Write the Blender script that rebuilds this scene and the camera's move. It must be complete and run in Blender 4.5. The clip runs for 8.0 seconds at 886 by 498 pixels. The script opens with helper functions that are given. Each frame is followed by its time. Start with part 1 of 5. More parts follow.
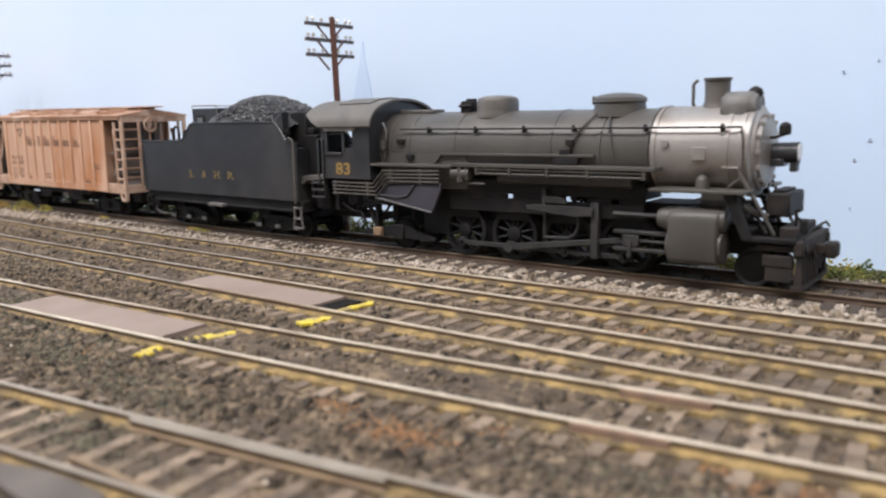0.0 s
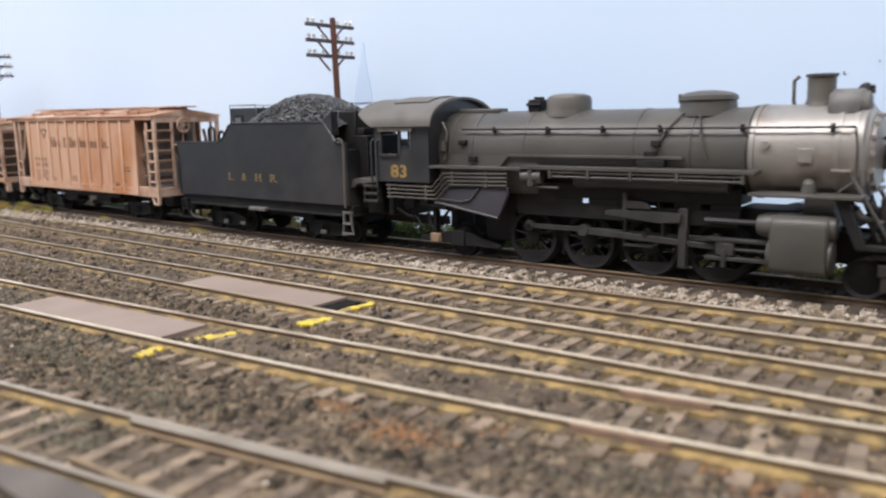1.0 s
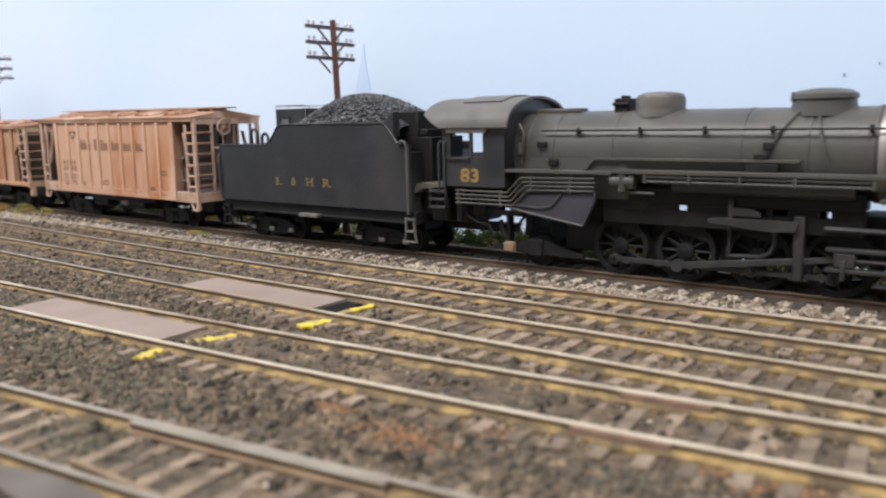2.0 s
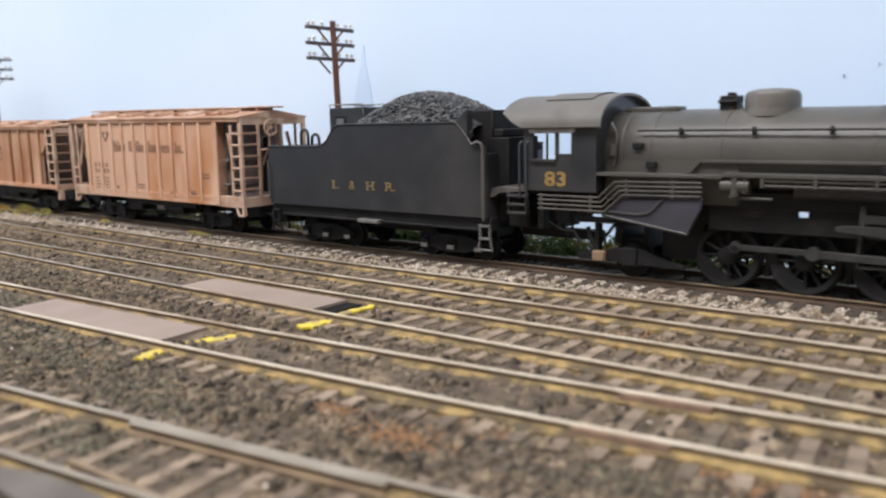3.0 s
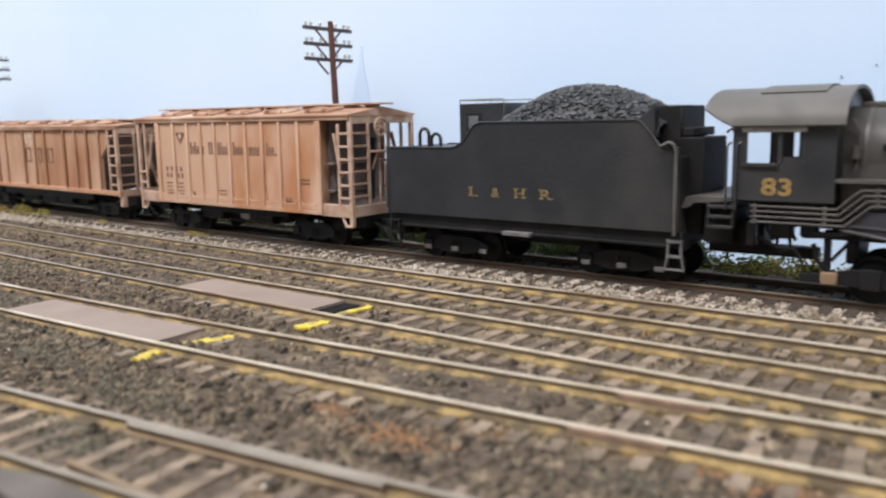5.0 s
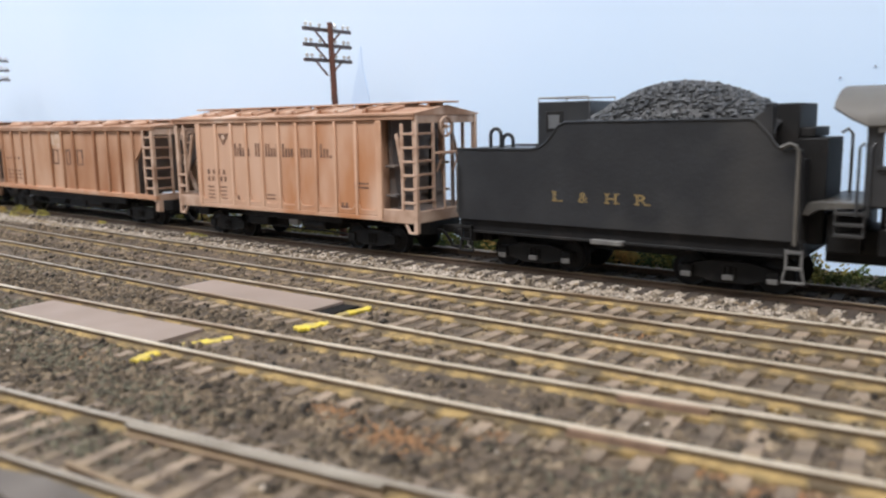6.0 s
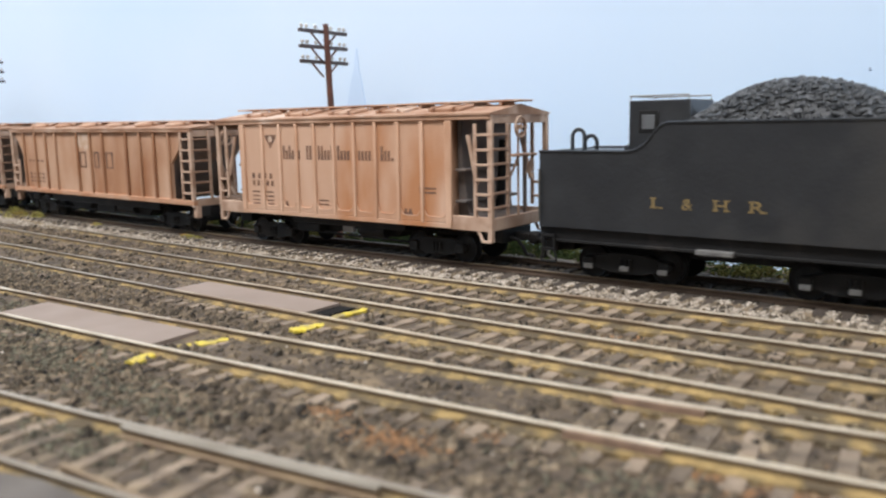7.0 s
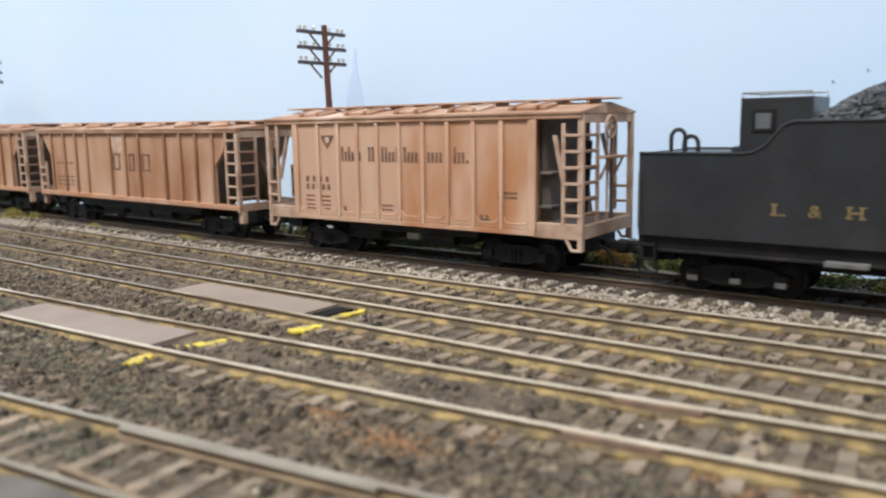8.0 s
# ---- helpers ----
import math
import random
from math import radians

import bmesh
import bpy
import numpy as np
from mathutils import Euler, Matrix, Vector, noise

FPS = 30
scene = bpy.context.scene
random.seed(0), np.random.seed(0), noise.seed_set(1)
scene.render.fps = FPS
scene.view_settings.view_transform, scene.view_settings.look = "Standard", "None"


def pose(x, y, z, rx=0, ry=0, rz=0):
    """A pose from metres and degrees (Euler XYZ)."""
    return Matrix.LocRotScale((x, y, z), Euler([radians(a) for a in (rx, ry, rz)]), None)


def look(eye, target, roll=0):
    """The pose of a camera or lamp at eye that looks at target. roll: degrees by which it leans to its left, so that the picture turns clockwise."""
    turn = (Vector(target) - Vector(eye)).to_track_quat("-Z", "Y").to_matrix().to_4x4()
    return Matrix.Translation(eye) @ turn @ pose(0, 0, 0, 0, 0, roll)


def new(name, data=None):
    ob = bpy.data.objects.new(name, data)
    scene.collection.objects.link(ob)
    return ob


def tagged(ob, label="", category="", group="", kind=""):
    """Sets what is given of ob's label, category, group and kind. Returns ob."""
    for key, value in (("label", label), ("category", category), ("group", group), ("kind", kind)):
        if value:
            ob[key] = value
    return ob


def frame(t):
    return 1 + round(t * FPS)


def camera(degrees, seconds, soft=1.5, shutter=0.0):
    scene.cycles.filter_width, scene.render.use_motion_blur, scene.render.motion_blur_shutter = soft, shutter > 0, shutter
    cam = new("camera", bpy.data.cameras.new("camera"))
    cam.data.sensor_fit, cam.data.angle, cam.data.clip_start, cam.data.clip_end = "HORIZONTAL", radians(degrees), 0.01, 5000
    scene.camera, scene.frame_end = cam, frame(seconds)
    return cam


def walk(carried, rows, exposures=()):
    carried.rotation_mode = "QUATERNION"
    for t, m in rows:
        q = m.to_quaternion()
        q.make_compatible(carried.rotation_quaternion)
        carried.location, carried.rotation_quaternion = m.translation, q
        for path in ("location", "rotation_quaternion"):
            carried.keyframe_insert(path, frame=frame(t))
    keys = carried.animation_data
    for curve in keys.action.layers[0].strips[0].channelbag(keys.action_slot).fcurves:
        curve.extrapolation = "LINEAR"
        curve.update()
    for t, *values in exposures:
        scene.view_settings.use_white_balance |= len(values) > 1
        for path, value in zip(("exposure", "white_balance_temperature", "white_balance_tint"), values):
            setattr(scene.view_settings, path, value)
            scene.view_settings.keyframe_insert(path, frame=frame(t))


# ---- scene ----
MM = 0.001
RAIL_Y = 218.0                      # centre line of the main track, mm
EYE_Z = 45.4
GRADE = -0.006                      # the main track falls gently to the right
RISE = 0.008                        # and climbs a little more beyond x = -250


def grade(x):
    return GRADE * (x + 110.0) + RISE * max(0.0, -x - 250.0)


def camera_pose(tilt, roll, yaw):
    return pose(0, 0, EYE_Z * MM, 90 - tilt, 0, -yaw) @ pose(0, 0, 0, 0, 0, roll)


cam = camera(59.0, 8.0, soft=2.2, shutter=0.5)
cam.data.dof.use_dof = True
cam.data.dof.focus_distance = 0.26
cam.data.dof.aperture_fstop = 20
walk(cam, [(t, camera_pose(8.91 + a, -1.41 + b, -37.08 + c)) for t, a, b, c in (
    (0.0, 0.555, -0.145, -0.620), (0.5, 0.505, -0.138, -0.645), (1.0, 0.500, -0.135, -0.652),
    (1.5, 0.430, -0.145, -0.656), (3.0, 0.303, -0.145, -0.648), (3.5, 0.303, -0.130, -0.629),
    (4.0, 0.303, -0.140, -0.592), (4.5, 0.300, -0.125, -0.520), (6.0, 0.190, -0.075, -0.430),
    (6.5, 0.225, -0.090, -0.310), (7.0, 0.070, -0.030, -0.125), (7.5, 0.030, 0.020, -0.040),
    (8.0, 0.0, 0.0, 0.0))], [(0.0, 0.08, 6680, 14), (3.0, 0.08, 6600, 12), (6.5, 0.06, 6500, 10), (8.0, 0.04, 6450, 7)])

# how far the train has rolled along its track, in mm, against its place at the end
ROLL_T = (0, .5, 1, 1.5, 3, 3.5, 4, 4.5, 6, 6.5, 7, 7.5, 8)
ROLL_S = (-240.4, -228.2, -214.4, -200.2, -154.5, -139.4, -124.0, -107.8, -62.6, -46.9, -31.3, -15.8, 0.0)


def rolled(t):
    """Smooth monotone curve through the places above."""
    xs, ys = ROLL_T, ROLL_S
    i = min(max(int(np.searchsorted(xs, t, side="right")) - 1, 0), len(xs) - 2)

    def slope(k):
        if k == 0:
            return (ys[1] - ys[0]) / (xs[1] - xs[0])
        if k == len(xs) - 1:
            return (ys[-1] - ys[-2]) / (xs[-1] - xs[-2])
        return (ys[k + 1] - ys[k - 1]) / (xs[k + 1] - xs[k - 1])
    h = xs[i + 1] - xs[i]
    u = (t - xs[i]) / h
    return ((2 * u ** 3 - 3 * u ** 2 + 1) * ys[i] + (u ** 3 - 2 * u ** 2 + u) * h * slope(i)
            + (3 * u ** 2 - 2 * u ** 3) * ys[i + 1] + (u ** 3 - u ** 2) * h * slope(i + 1))


# ---- light: a train room with fluorescent ceiling fixtures ----
world = bpy.data.worlds.new("room_air")
scene.world = world
world.use_nodes = True
world.node_tree.nodes["Background"].inputs[0].default_value = (0.9, 0.95, 1.0, 1)
world.node_tree.nodes["Background"].inputs[1].default_value = 0.25


def ceiling_lamp(x, y, watts, sx=1.2, sy=0.5):
    data = bpy.data.lights.new("ceiling_lamp", "AREA")
    data.shape, data.size, data.size_y, data.energy, data.color = "RECTANGLE", sx, sy, watts, (0.99, 0.985, 1.0)
    lamp = new("ceiling_lamp", data)
    lamp.matrix_world = look((x, y, 1.28), (x, y, 0))
    return lamp


ceiling_lamp(-0.1, -0.5, 20, 0.9)
ceiling_lamp(-1.05, -0.5, 18, 0.9)
ceiling_lamp(0.85, -0.5, 11, 0.9)


# ---- materials ----
def node_mat(name, base, second=None, scale=200.0, rough=0.7, metal=0.0, bump=0.0, bump_scale=None, wear=None,
             wear_scale=40.0, wear_at=0.6, spec=0.5, vary=0.0, streak=None, island=0.0):
    """Two colours mixed by fine noise, a third by a coarse noise (stains), and a noise bump. Scales are per metre."""
    m = bpy.data.materials.new(name)
    m.use_nodes = True
    nt = m.node_tree
    n, link = nt.nodes, nt.links.new
    b = n["Principled BSDF"]
    b.inputs["Roughness"].default_value = rough
    b.inputs["Metallic"].default_value = metal
    b.inputs["Specular IOR Level"].default_value = spec
    co = n.new("ShaderNodeTexCoord")
    src = co.outputs["Object"]
    if streak:
        mp = n.new("ShaderNodeMapping")
        mp.inputs["Scale"].default_value = streak
        link(src, mp.inputs["Vector"])
        src = mp.outputs["Vector"]
    second = second or tuple(c * 0.7 for c in base)

    def noise_ramp(sc, lo, hi, detail=4.0, vec=None):
        t = n.new("ShaderNodeTexNoise")
        t.inputs["Scale"].default_value = sc
        t.inputs["Detail"].default_value = detail
        link(vec or src, t.inputs["Vector"])
        r = n.new("ShaderNodeMapRange")
        r.inputs["From Min"].default_value, r.inputs["From Max"].default_value = lo, hi
        link(t.outputs["Fac"], r.inputs["Value"])
        return r.outputs["Result"], t.outputs["Fac"]

    def mix(fac, a, c):
        x = n.new("ShaderNodeMix")
        x.data_type = "RGBA"
        link(fac, x.inputs["Factor"])
        for sock, val in ((x.inputs["A"], a), (x.inputs["B"], c)):
            if isinstance(val, tuple):
                sock.default_value = (*val, 1)
            else:
                link(val, sock)
        return x.outputs["Result"]
    f, _ = noise_ramp(scale, 0.35, 0.65)
    col = mix(f, base, second)
    if wear:
        f2, _ = noise_ramp(wear_scale, wear_at, wear_at + 0.15)
        col = mix(f2, col, wear)
    if vary or island:
        info = n.new("ShaderNodeObjectInfo") if vary else n.new("ShaderNodeNewGeometry")
        hsv = n.new("ShaderNodeHueSaturation")
        r = n.new("ShaderNodeMapRange")
        r.inputs["To Min"].default_value, r.inputs["To Max"].default_value = (1 - vary, 1 + vary) if vary else (1 - island, 1 + island)
        link(info.outputs["Random" if vary else "Random Per Island"], r.inputs["Value"])
        link(r.outputs["Result"], hsv.inputs["Value"])
        link(col, hsv.inputs["Color"])
        col = hsv.outputs["Color"]
    link(col, b.inputs["Base Color"])
    if bump:
        _, raw = noise_ramp(bump_scale or scale, 0, 1, 5.0, co.outputs["Object"])
        bp = n.new("ShaderNodeBump")
        bp.inputs["Strength"].default_value = bump
        bp.inputs["Distance"].default_value = 0.0006
        link(raw, bp.inputs["Height"])
        link(bp.outputs["Normal"], b.inputs["Normal"])
    return m


BLACK = node_mat("weathered_black_paint", (0.020, 0.0215, 0.0245), (0.029, 0.0305, 0.0335), 90, 0.36, wear=(0.046, 0.0445, 0.043), wear_scale=22, wear_at=0.52, bump=0.15, bump_scale=900)
BOILER = node_mat("dusty_boiler_jacket", (0.064, 0.060, 0.054), (0.084, 0.079, 0.070), 60, 0.42, wear=(0.125, 0.112, 0.095), wear_scale=35, wear_at=0.52, bump=0.12, bump_scale=900)
SMOKEBOX = node_mat("graphite_smokebox", (0.32, 0.30, 0.278), (0.385, 0.365, 0.338), 60, 0.43, metal=0.55, wear=(0.19, 0.155, 0.125), wear_scale=38, wear_at=0.53, bump=0.1, bump_scale=900)
ROOFGREY = node_mat("dusty_cab_roof", (0.105, 0.098, 0.088), (0.135, 0.126, 0.113), 70, 0.6, wear=(0.065, 0.064, 0.06), wear_scale=40)
RUNGEAR = node_mat("sooty_and_shaded_black", (0.0085, 0.0082, 0.0085), (0.014, 0.0133, 0.013), 150, 0.6, wear=(0.036, 0.030, 0.027), wear_scale=90, wear_at=0.59, spec=0.3)
RODGREY = node_mat("grimy_rod_steel", (0.03, 0.03, 0.03), (0.05, 0.048, 0.046), 200, 0.5, metal=0.2)
RUSTY = node_mat("rusty_pilot_metal", (0.013, 0.011, 0.010), (0.03, 0.021, 0.017), 200, 0.75)
COALM = node_mat("crushed_coal", (0.022, 0.023, 0.025), (0.075, 0.077, 0.08), 700, 0.42, bump=0.6, bump_scale=1500, island=0.85)
HOPPER = node_mat("rusted_orange_freight_paint", (0.54, 0.325, 0.212), (0.60, 0.385, 0.268), 55, 0.75, wear=(0.45, 0.20, 0.088), wear_scale=36, wear_at=0.53, bump=0.2, bump_scale=1200, streak=(1, 1, 0.35))
HOPPER_B = node_mat("streaked_rust_freight_paint", (0.54, 0.345, 0.235), (0.44, 0.235, 0.13), 60, 0.78, wear=(0.32, 0.135, 0.06), wear_scale=34, wear_at=0.56, bump=0.25, bump_scale=1200, streak=(1, 1, 0.4))
HOPRIB = node_mat("dry_brushed_rib_paint", (0.66, 0.43, 0.30), (0.56, 0.33, 0.21), 90, 0.78, wear=(0.42, 0.20, 0.10), wear_scale=60, wear_at=0.57, bump=0.2, bump_scale=1200, streak=(1, 1, 0.3))
HOPRIB_B = node_mat("rust_streaked_rib_paint", (0.44, 0.25, 0.15), (0.33, 0.155, 0.075), 90, 0.8, wear=(0.24, 0.10, 0.045), wear_scale=50, wear_at=0.54, streak=(1, 1, 0.3))
RUSTSILL = node_mat("deep_rust_sill", (0.44, 0.20, 0.10), (0.50, 0.29, 0.18), 60, 0.8, wear=(0.55, 0.40, 0.30), wear_scale=50, wear_at=0.58)
PANEGREY = node_mat("dusty_grey_pane", (0.13, 0.135, 0.14), (0.09, 0.093, 0.097), 200, 0.35)
HOPROOF = node_mat("faded_rust_roof", (0.50, 0.315, 0.215), (0.34, 0.18, 0.105), 70, 0.8, wear=(0.62, 0.46, 0.36), wear_scale=50, wear_at=0.54)
PALEIRON = node_mat("dusty_pink_ironwork", (0.57, 0.41, 0.31), (0.40, 0.25, 0.17), 120, 0.8, wear=(0.24, 0.135, 0.085), wear_scale=60, wear_at=0.54)
# rust greyed and darkened: the shade inside the open car ends is in it
SHADOWRUST = node_mat("shaded_rust_end_sheet", (0.12, 0.105, 0.10), (0.20, 0.15, 0.12), 60, 0.85, wear=(0.30, 0.17, 0.10), wear_scale=50, wear_at=0.58)
DARKTIE = node_mat("dark_main_tie", (0.075, 0.055, 0.04), (0.04, 0.03, 0.023), 260, 0.85, wear=(0.13, 0.10, 0.07), wear_scale=60, vary=0.4, bump=0.7, bump_scale=700)
# ballast colour with the shade beneath the train painted in
UNDERSHADE = node_mat("shade_darkened_ballast", (0.055, 0.045, 0.035), (0.03, 0.025, 0.02), 300, 0.9, island=0.6)
STENCIL = node_mat("faded_black_stencil", (0.12, 0.065, 0.045), (0.26, 0.135, 0.08), 300, 0.8)
PALESTENCIL = node_mat("faded_white_stencil", (0.62, 0.48, 0.38), (0.5, 0.33, 0.22), 300, 0.8)
FADEDGOLD = node_mat("faded_gold_lettering", (0.24, 0.165, 0.062), (0.13, 0.095, 0.045), 700, 0.65)
STEPGREY = node_mat("worn_grey_step", (0.17, 0.165, 0.155), (0.11, 0.105, 0.10), 300, 0.6)
GOLD = node_mat("yellow_gold_lettering", (0.33, 0.21, 0.06), (0.20, 0.13, 0.045), 900, 0.65)
WHITEGREY = node_mat("pale_worn_metal", (0.30, 0.29, 0.27), (0.2, 0.19, 0.18), 300, 0.6)
RAILSIDE = node_mat("rusty_brown_rail", (0.17, 0.115, 0.07), (0.24, 0.17, 0.10), 150, 0.8, wear=(0.10, 0.065, 0.045), wear_scale=60)
POINTTOP = node_mat("grey_point_rail_head", (0.30, 0.26, 0.205), (0.22, 0.185, 0.14), 90, 0.55, metal=0.1, wear=(0.16, 0.12, 0.085), wear_scale=20, wear_at=0.56)
FROG = node_mat("worn_grey_frog_plate", (0.135, 0.115, 0.098), (0.095, 0.08, 0.067), 90, 0.85, wear=(0.18, 0.155, 0.13), wear_scale=60, wear_at=0.55)
MOSS = node_mat("grey_green_grit", (0.135, 0.122, 0.083), (0.08, 0.073, 0.05), 250, 0.95, island=0.6)
# main rail head and side: browns deepened by the shade under the train
DARKTOP = node_mat("brown_main_rail_head", (0.24, 0.175, 0.105), (0.15, 0.105, 0.065), 90, 0.45, metal=0.2, wear=(0.40, 0.31, 0.19), wear_scale=14, wear_at=0.56)
DARKRAIL = node_mat("shade_dark_main_rail", (0.07, 0.045, 0.03), (0.11, 0.07, 0.045), 150, 0.7)
RAILTOP = node_mat("dull_rail_head", (0.68, 0.59, 0.46), (0.50, 0.42, 0.31), 90, 0.38, metal=0.3, wear=(0.26, 0.18, 0.115), wear_scale=14, wear_at=0.52)
TIE = node_mat("weathered_tie", (0.24, 0.18, 0.127), (0.125, 0.092, 0.065), 260, 0.9, wear=(0.30, 0.225, 0.13), wear_scale=60, vary=0.4, bump=0.7, bump_scale=700)
CINDER = node_mat("dark_cinder_ground", (0.120, 0.086, 0.057), (0.055, 0.04, 0.028), 420, 0.95, wear=(0.21, 0.15, 0.091), wear_scale=110, wear_at=0.54, bump=1.0, bump_scale=700)
CINDERS = node_mat("loose_cinders", (0.160, 0.121, 0.080), (0.074, 0.056, 0.038), 300, 0.95, island=0.85)
JOINTBAR = node_mat("salmon_joint_bar", (0.27, 0.17, 0.115), (0.18, 0.115, 0.08), 250, 0.85, wear=(0.13, 0.09, 0.06), wear_scale=120)
FINES = node_mat("tan_sand_fines", (0.27, 0.205, 0.115), (0.33, 0.265, 0.165), 200, 0.95, island=0.5)
DULLTOP = node_mat("darker_rail_head", (0.36, 0.315, 0.25), (0.26, 0.22, 0.17), 90, 0.5, metal=0.2, wear=(0.18, 0.14, 0.10), wear_scale=14, wear_at=0.52)
OVERSPRAY = node_mat("tan_rail_dust", (0.38, 0.262, 0.105), (0.20, 0.140, 0.062), 420, 0.95, wear=(0.105, 0.078, 0.046), wear_scale=160, wear_at=0.44, bump=1.0, bump_scale=900)
BALLAST = node_mat("grey_limestone_ballast", (0.46, 0.40, 0.335), (0.26, 0.215, 0.165), 150, 0.95, island=0.6)
BOARD = node_mat("mauve_brown_board", (0.245, 0.185, 0.148), (0.285, 0.22, 0.18), 60, 0.75, wear=(0.34, 0.215, 0.15), wear_scale=36, wear_at=0.60, bump=0.3)
YELLOW = node_mat("bright_yellow_paint", (0.70, 0.54, 0.05), (0.50, 0.38, 0.08), 300, 0.7, wear=(0.30, 0.23, 0.10), wear_scale=170, wear_at=0.54, bump=0.8)
POLEWOOD = node_mat("red_brown_pole_wood", (0.13, 0.05, 0.032), (0.09, 0.038, 0.027), 200, 0.75)
ARMWOOD = node_mat("dark_crossarm_wood", (0.10, 0.085, 0.085), (0.07, 0.055, 0.055), 200, 0.75)
SKY = node_mat("painted_sky_board", (0.60, 0.765, 0.975), (0.63, 0.785, 0.98), 3, 0.85, wear=(0.68, 0.815, 0.975), wear_scale=2.5, wear_at=0.45)
TAPER = node_mat("faint_grey_blue_patch", (0.575, 0.72, 0.92), (0.60, 0.755, 0.955), 18, 0.85)
SPECK = node_mat("dark_speck", (0.30, 0.36, 0.47), (0.36, 0.42, 0.52), 300, 0.85)
ROOMWALL = node_mat("grey_room_wall", (0.36, 0.355, 0.345), (0.33, 0.325, 0.315), 4, 0.9)
FOAM_G = node_mat("green_ground_foam", (0.075, 0.105, 0.026), (0.040, 0.064, 0.015), 200, 0.95, wear=(0.15, 0.15, 0.04), wear_scale=40, wear_at=0.55, island=0.4)
FOAM_Y = node_mat("yellow_ground_foam", (0.37, 0.32, 0.09), (0.20, 0.18, 0.035), 200, 0.95, wear=(0.36, 0.18, 0.045), wear_scale=60, wear_at=0.55, island=0.4)
RUSTPATCH = node_mat("rust_stained_dirt", (0.31, 0.165, 0.075), (0.19, 0.105, 0.056), 250, 0.95, island=0.4)
DARKVOID = node_mat("near_black_hollow", (0.012, 0.011, 0.011), (0.02, 0.019, 0.018), 100, 0.95, spec=0.1)
PURPLE = node_mat("bluish_worn_ash_pan", (0.034, 0.032, 0.042), (0.055, 0.052, 0.066), 60, 0.5, wear=(0.095, 0.088, 0.086), wear_scale=50)
TAN = node_mat("tan_bolster", (0.26, 0.17, 0.10), (0.18, 0.12, 0.08), 200, 0.8)
GLASS = node_mat("headlight_glass", (0.75, 0.72, 0.66), (0.6, 0.58, 0.55), 200, 0.15, metal=0.4)


# ---- mesh helpers, all in mm ----
def finish(name, bm, material, smooth=False):
    me = bpy.data.meshes.new(name)
    bmesh.ops.recalc_face_normals(bm, faces=bm.faces)
    bm.to_mesh(me)
    bm.free()
    me.transform(Matrix.Scale(MM, 4))
    if smooth:
        me.polygons.foreach_set("use_smooth", [True] * len(me.polygons))
        me.set_sharp_from_angle(angle=radians(38))
    me.materials.append(material)
    return me


def part(name, bm, material, parent=None, label="", smooth=True, at=None):
    ob = new(name, finish(name, bm, material, smooth))
    if parent is not None:
        ob.parent = parent
    if at is not None:
        ob.location = tuple(c * MM for c in at)
    if label:
        tagged(ob, label)
    return ob


def thing(name, x, y, z, label, category, group="", kind=""):
    ob = new(name)
    ob.empty_display_size = 0.01
    ob.matrix_world = pose(x * MM, y * MM, z * MM)
    return tagged(ob, label, category, group, kind)


def B():
    return bmesh.new()


def box(bm, x0, x1, y0, y1, z0, z1, bevel=0.0):
    vs = [bm.verts.new((x, y, z)) for x in (x0, x1) for y in (y0, y1) for z in (z0, z1)]
    fs = [bm.faces.new([vs[i] for i in q]) for q in
          ((0, 1, 3, 2), (4, 6, 7, 5), (0, 4, 5, 1), (2, 3, 7, 6), (0, 2, 6, 4), (1, 5, 7, 3))]
    if bevel:
        es = {e for f in fs for e in f.edges}
        bmesh.ops.bevel(bm, geom=list(es), offset=bevel, segments=1, affect="EDGES")
    return bm


def cyl(bm, p0, p1, r0, r1=None, seg=16, caps=True):
    r1 = r0 if r1 is None else r1
    a, b = Vector(p0), Vector(p1)
    q = (b - a).to_track_quat("Z", "Y").to_matrix()
    ring = [[bm.verts.new(o + q @ Vector((r * math.cos(2 * math.pi * k / seg), r * math.sin(2 * math.pi * k / seg), 0)))
             for k in range(seg)] for o, r in ((a, r0), (b, r1))]
    for k in range(seg):
        bm.faces.new((ring[0][k], ring[0][(k + 1) % seg], ring[1][(k + 1) % seg], ring[1][k]))
    if caps:
        bm.faces.new(ring[0][::-1])
        bm.faces.new(ring[1])
    return bm


def pipe(bm, pts, r, seg=6):
    """One continuous tube through the points."""
    pts = [Vector(p) for p in pts]
    shut = len(pts) > 3 and (pts[0] - pts[-1]).length < 1e-6
    if shut:
        pts.pop()
    n = len(pts)
    rings, side = [], None
    for k, p in enumerate(pts):
        before = pts[k - 1] if k or shut else p
        after = pts[(k + 1) % n] if k < n - 1 or shut else p
        run = (after - before).normalized()
        if side is None:
            side = run.orthogonal().normalized()
        side = (side - run * side.dot(run)).normalized()
        up = run.cross(side)
        rings.append([bm.verts.new(p + r * (math.cos(2 * math.pi * q / seg) * side + math.sin(2 * math.pi * q / seg) * up)) for q in range(seg)])
    for a, b in zip(rings, rings[1:] + (rings[:1] if shut else [])):
        for q in range(seg):
            bm.faces.new((a[q], a[(q + 1) % seg], b[(q + 1) % seg], b[q]))
    if not shut:
        bm.faces.new(rings[0][::-1])
        bm.faces.new(rings[-1])
    return bm


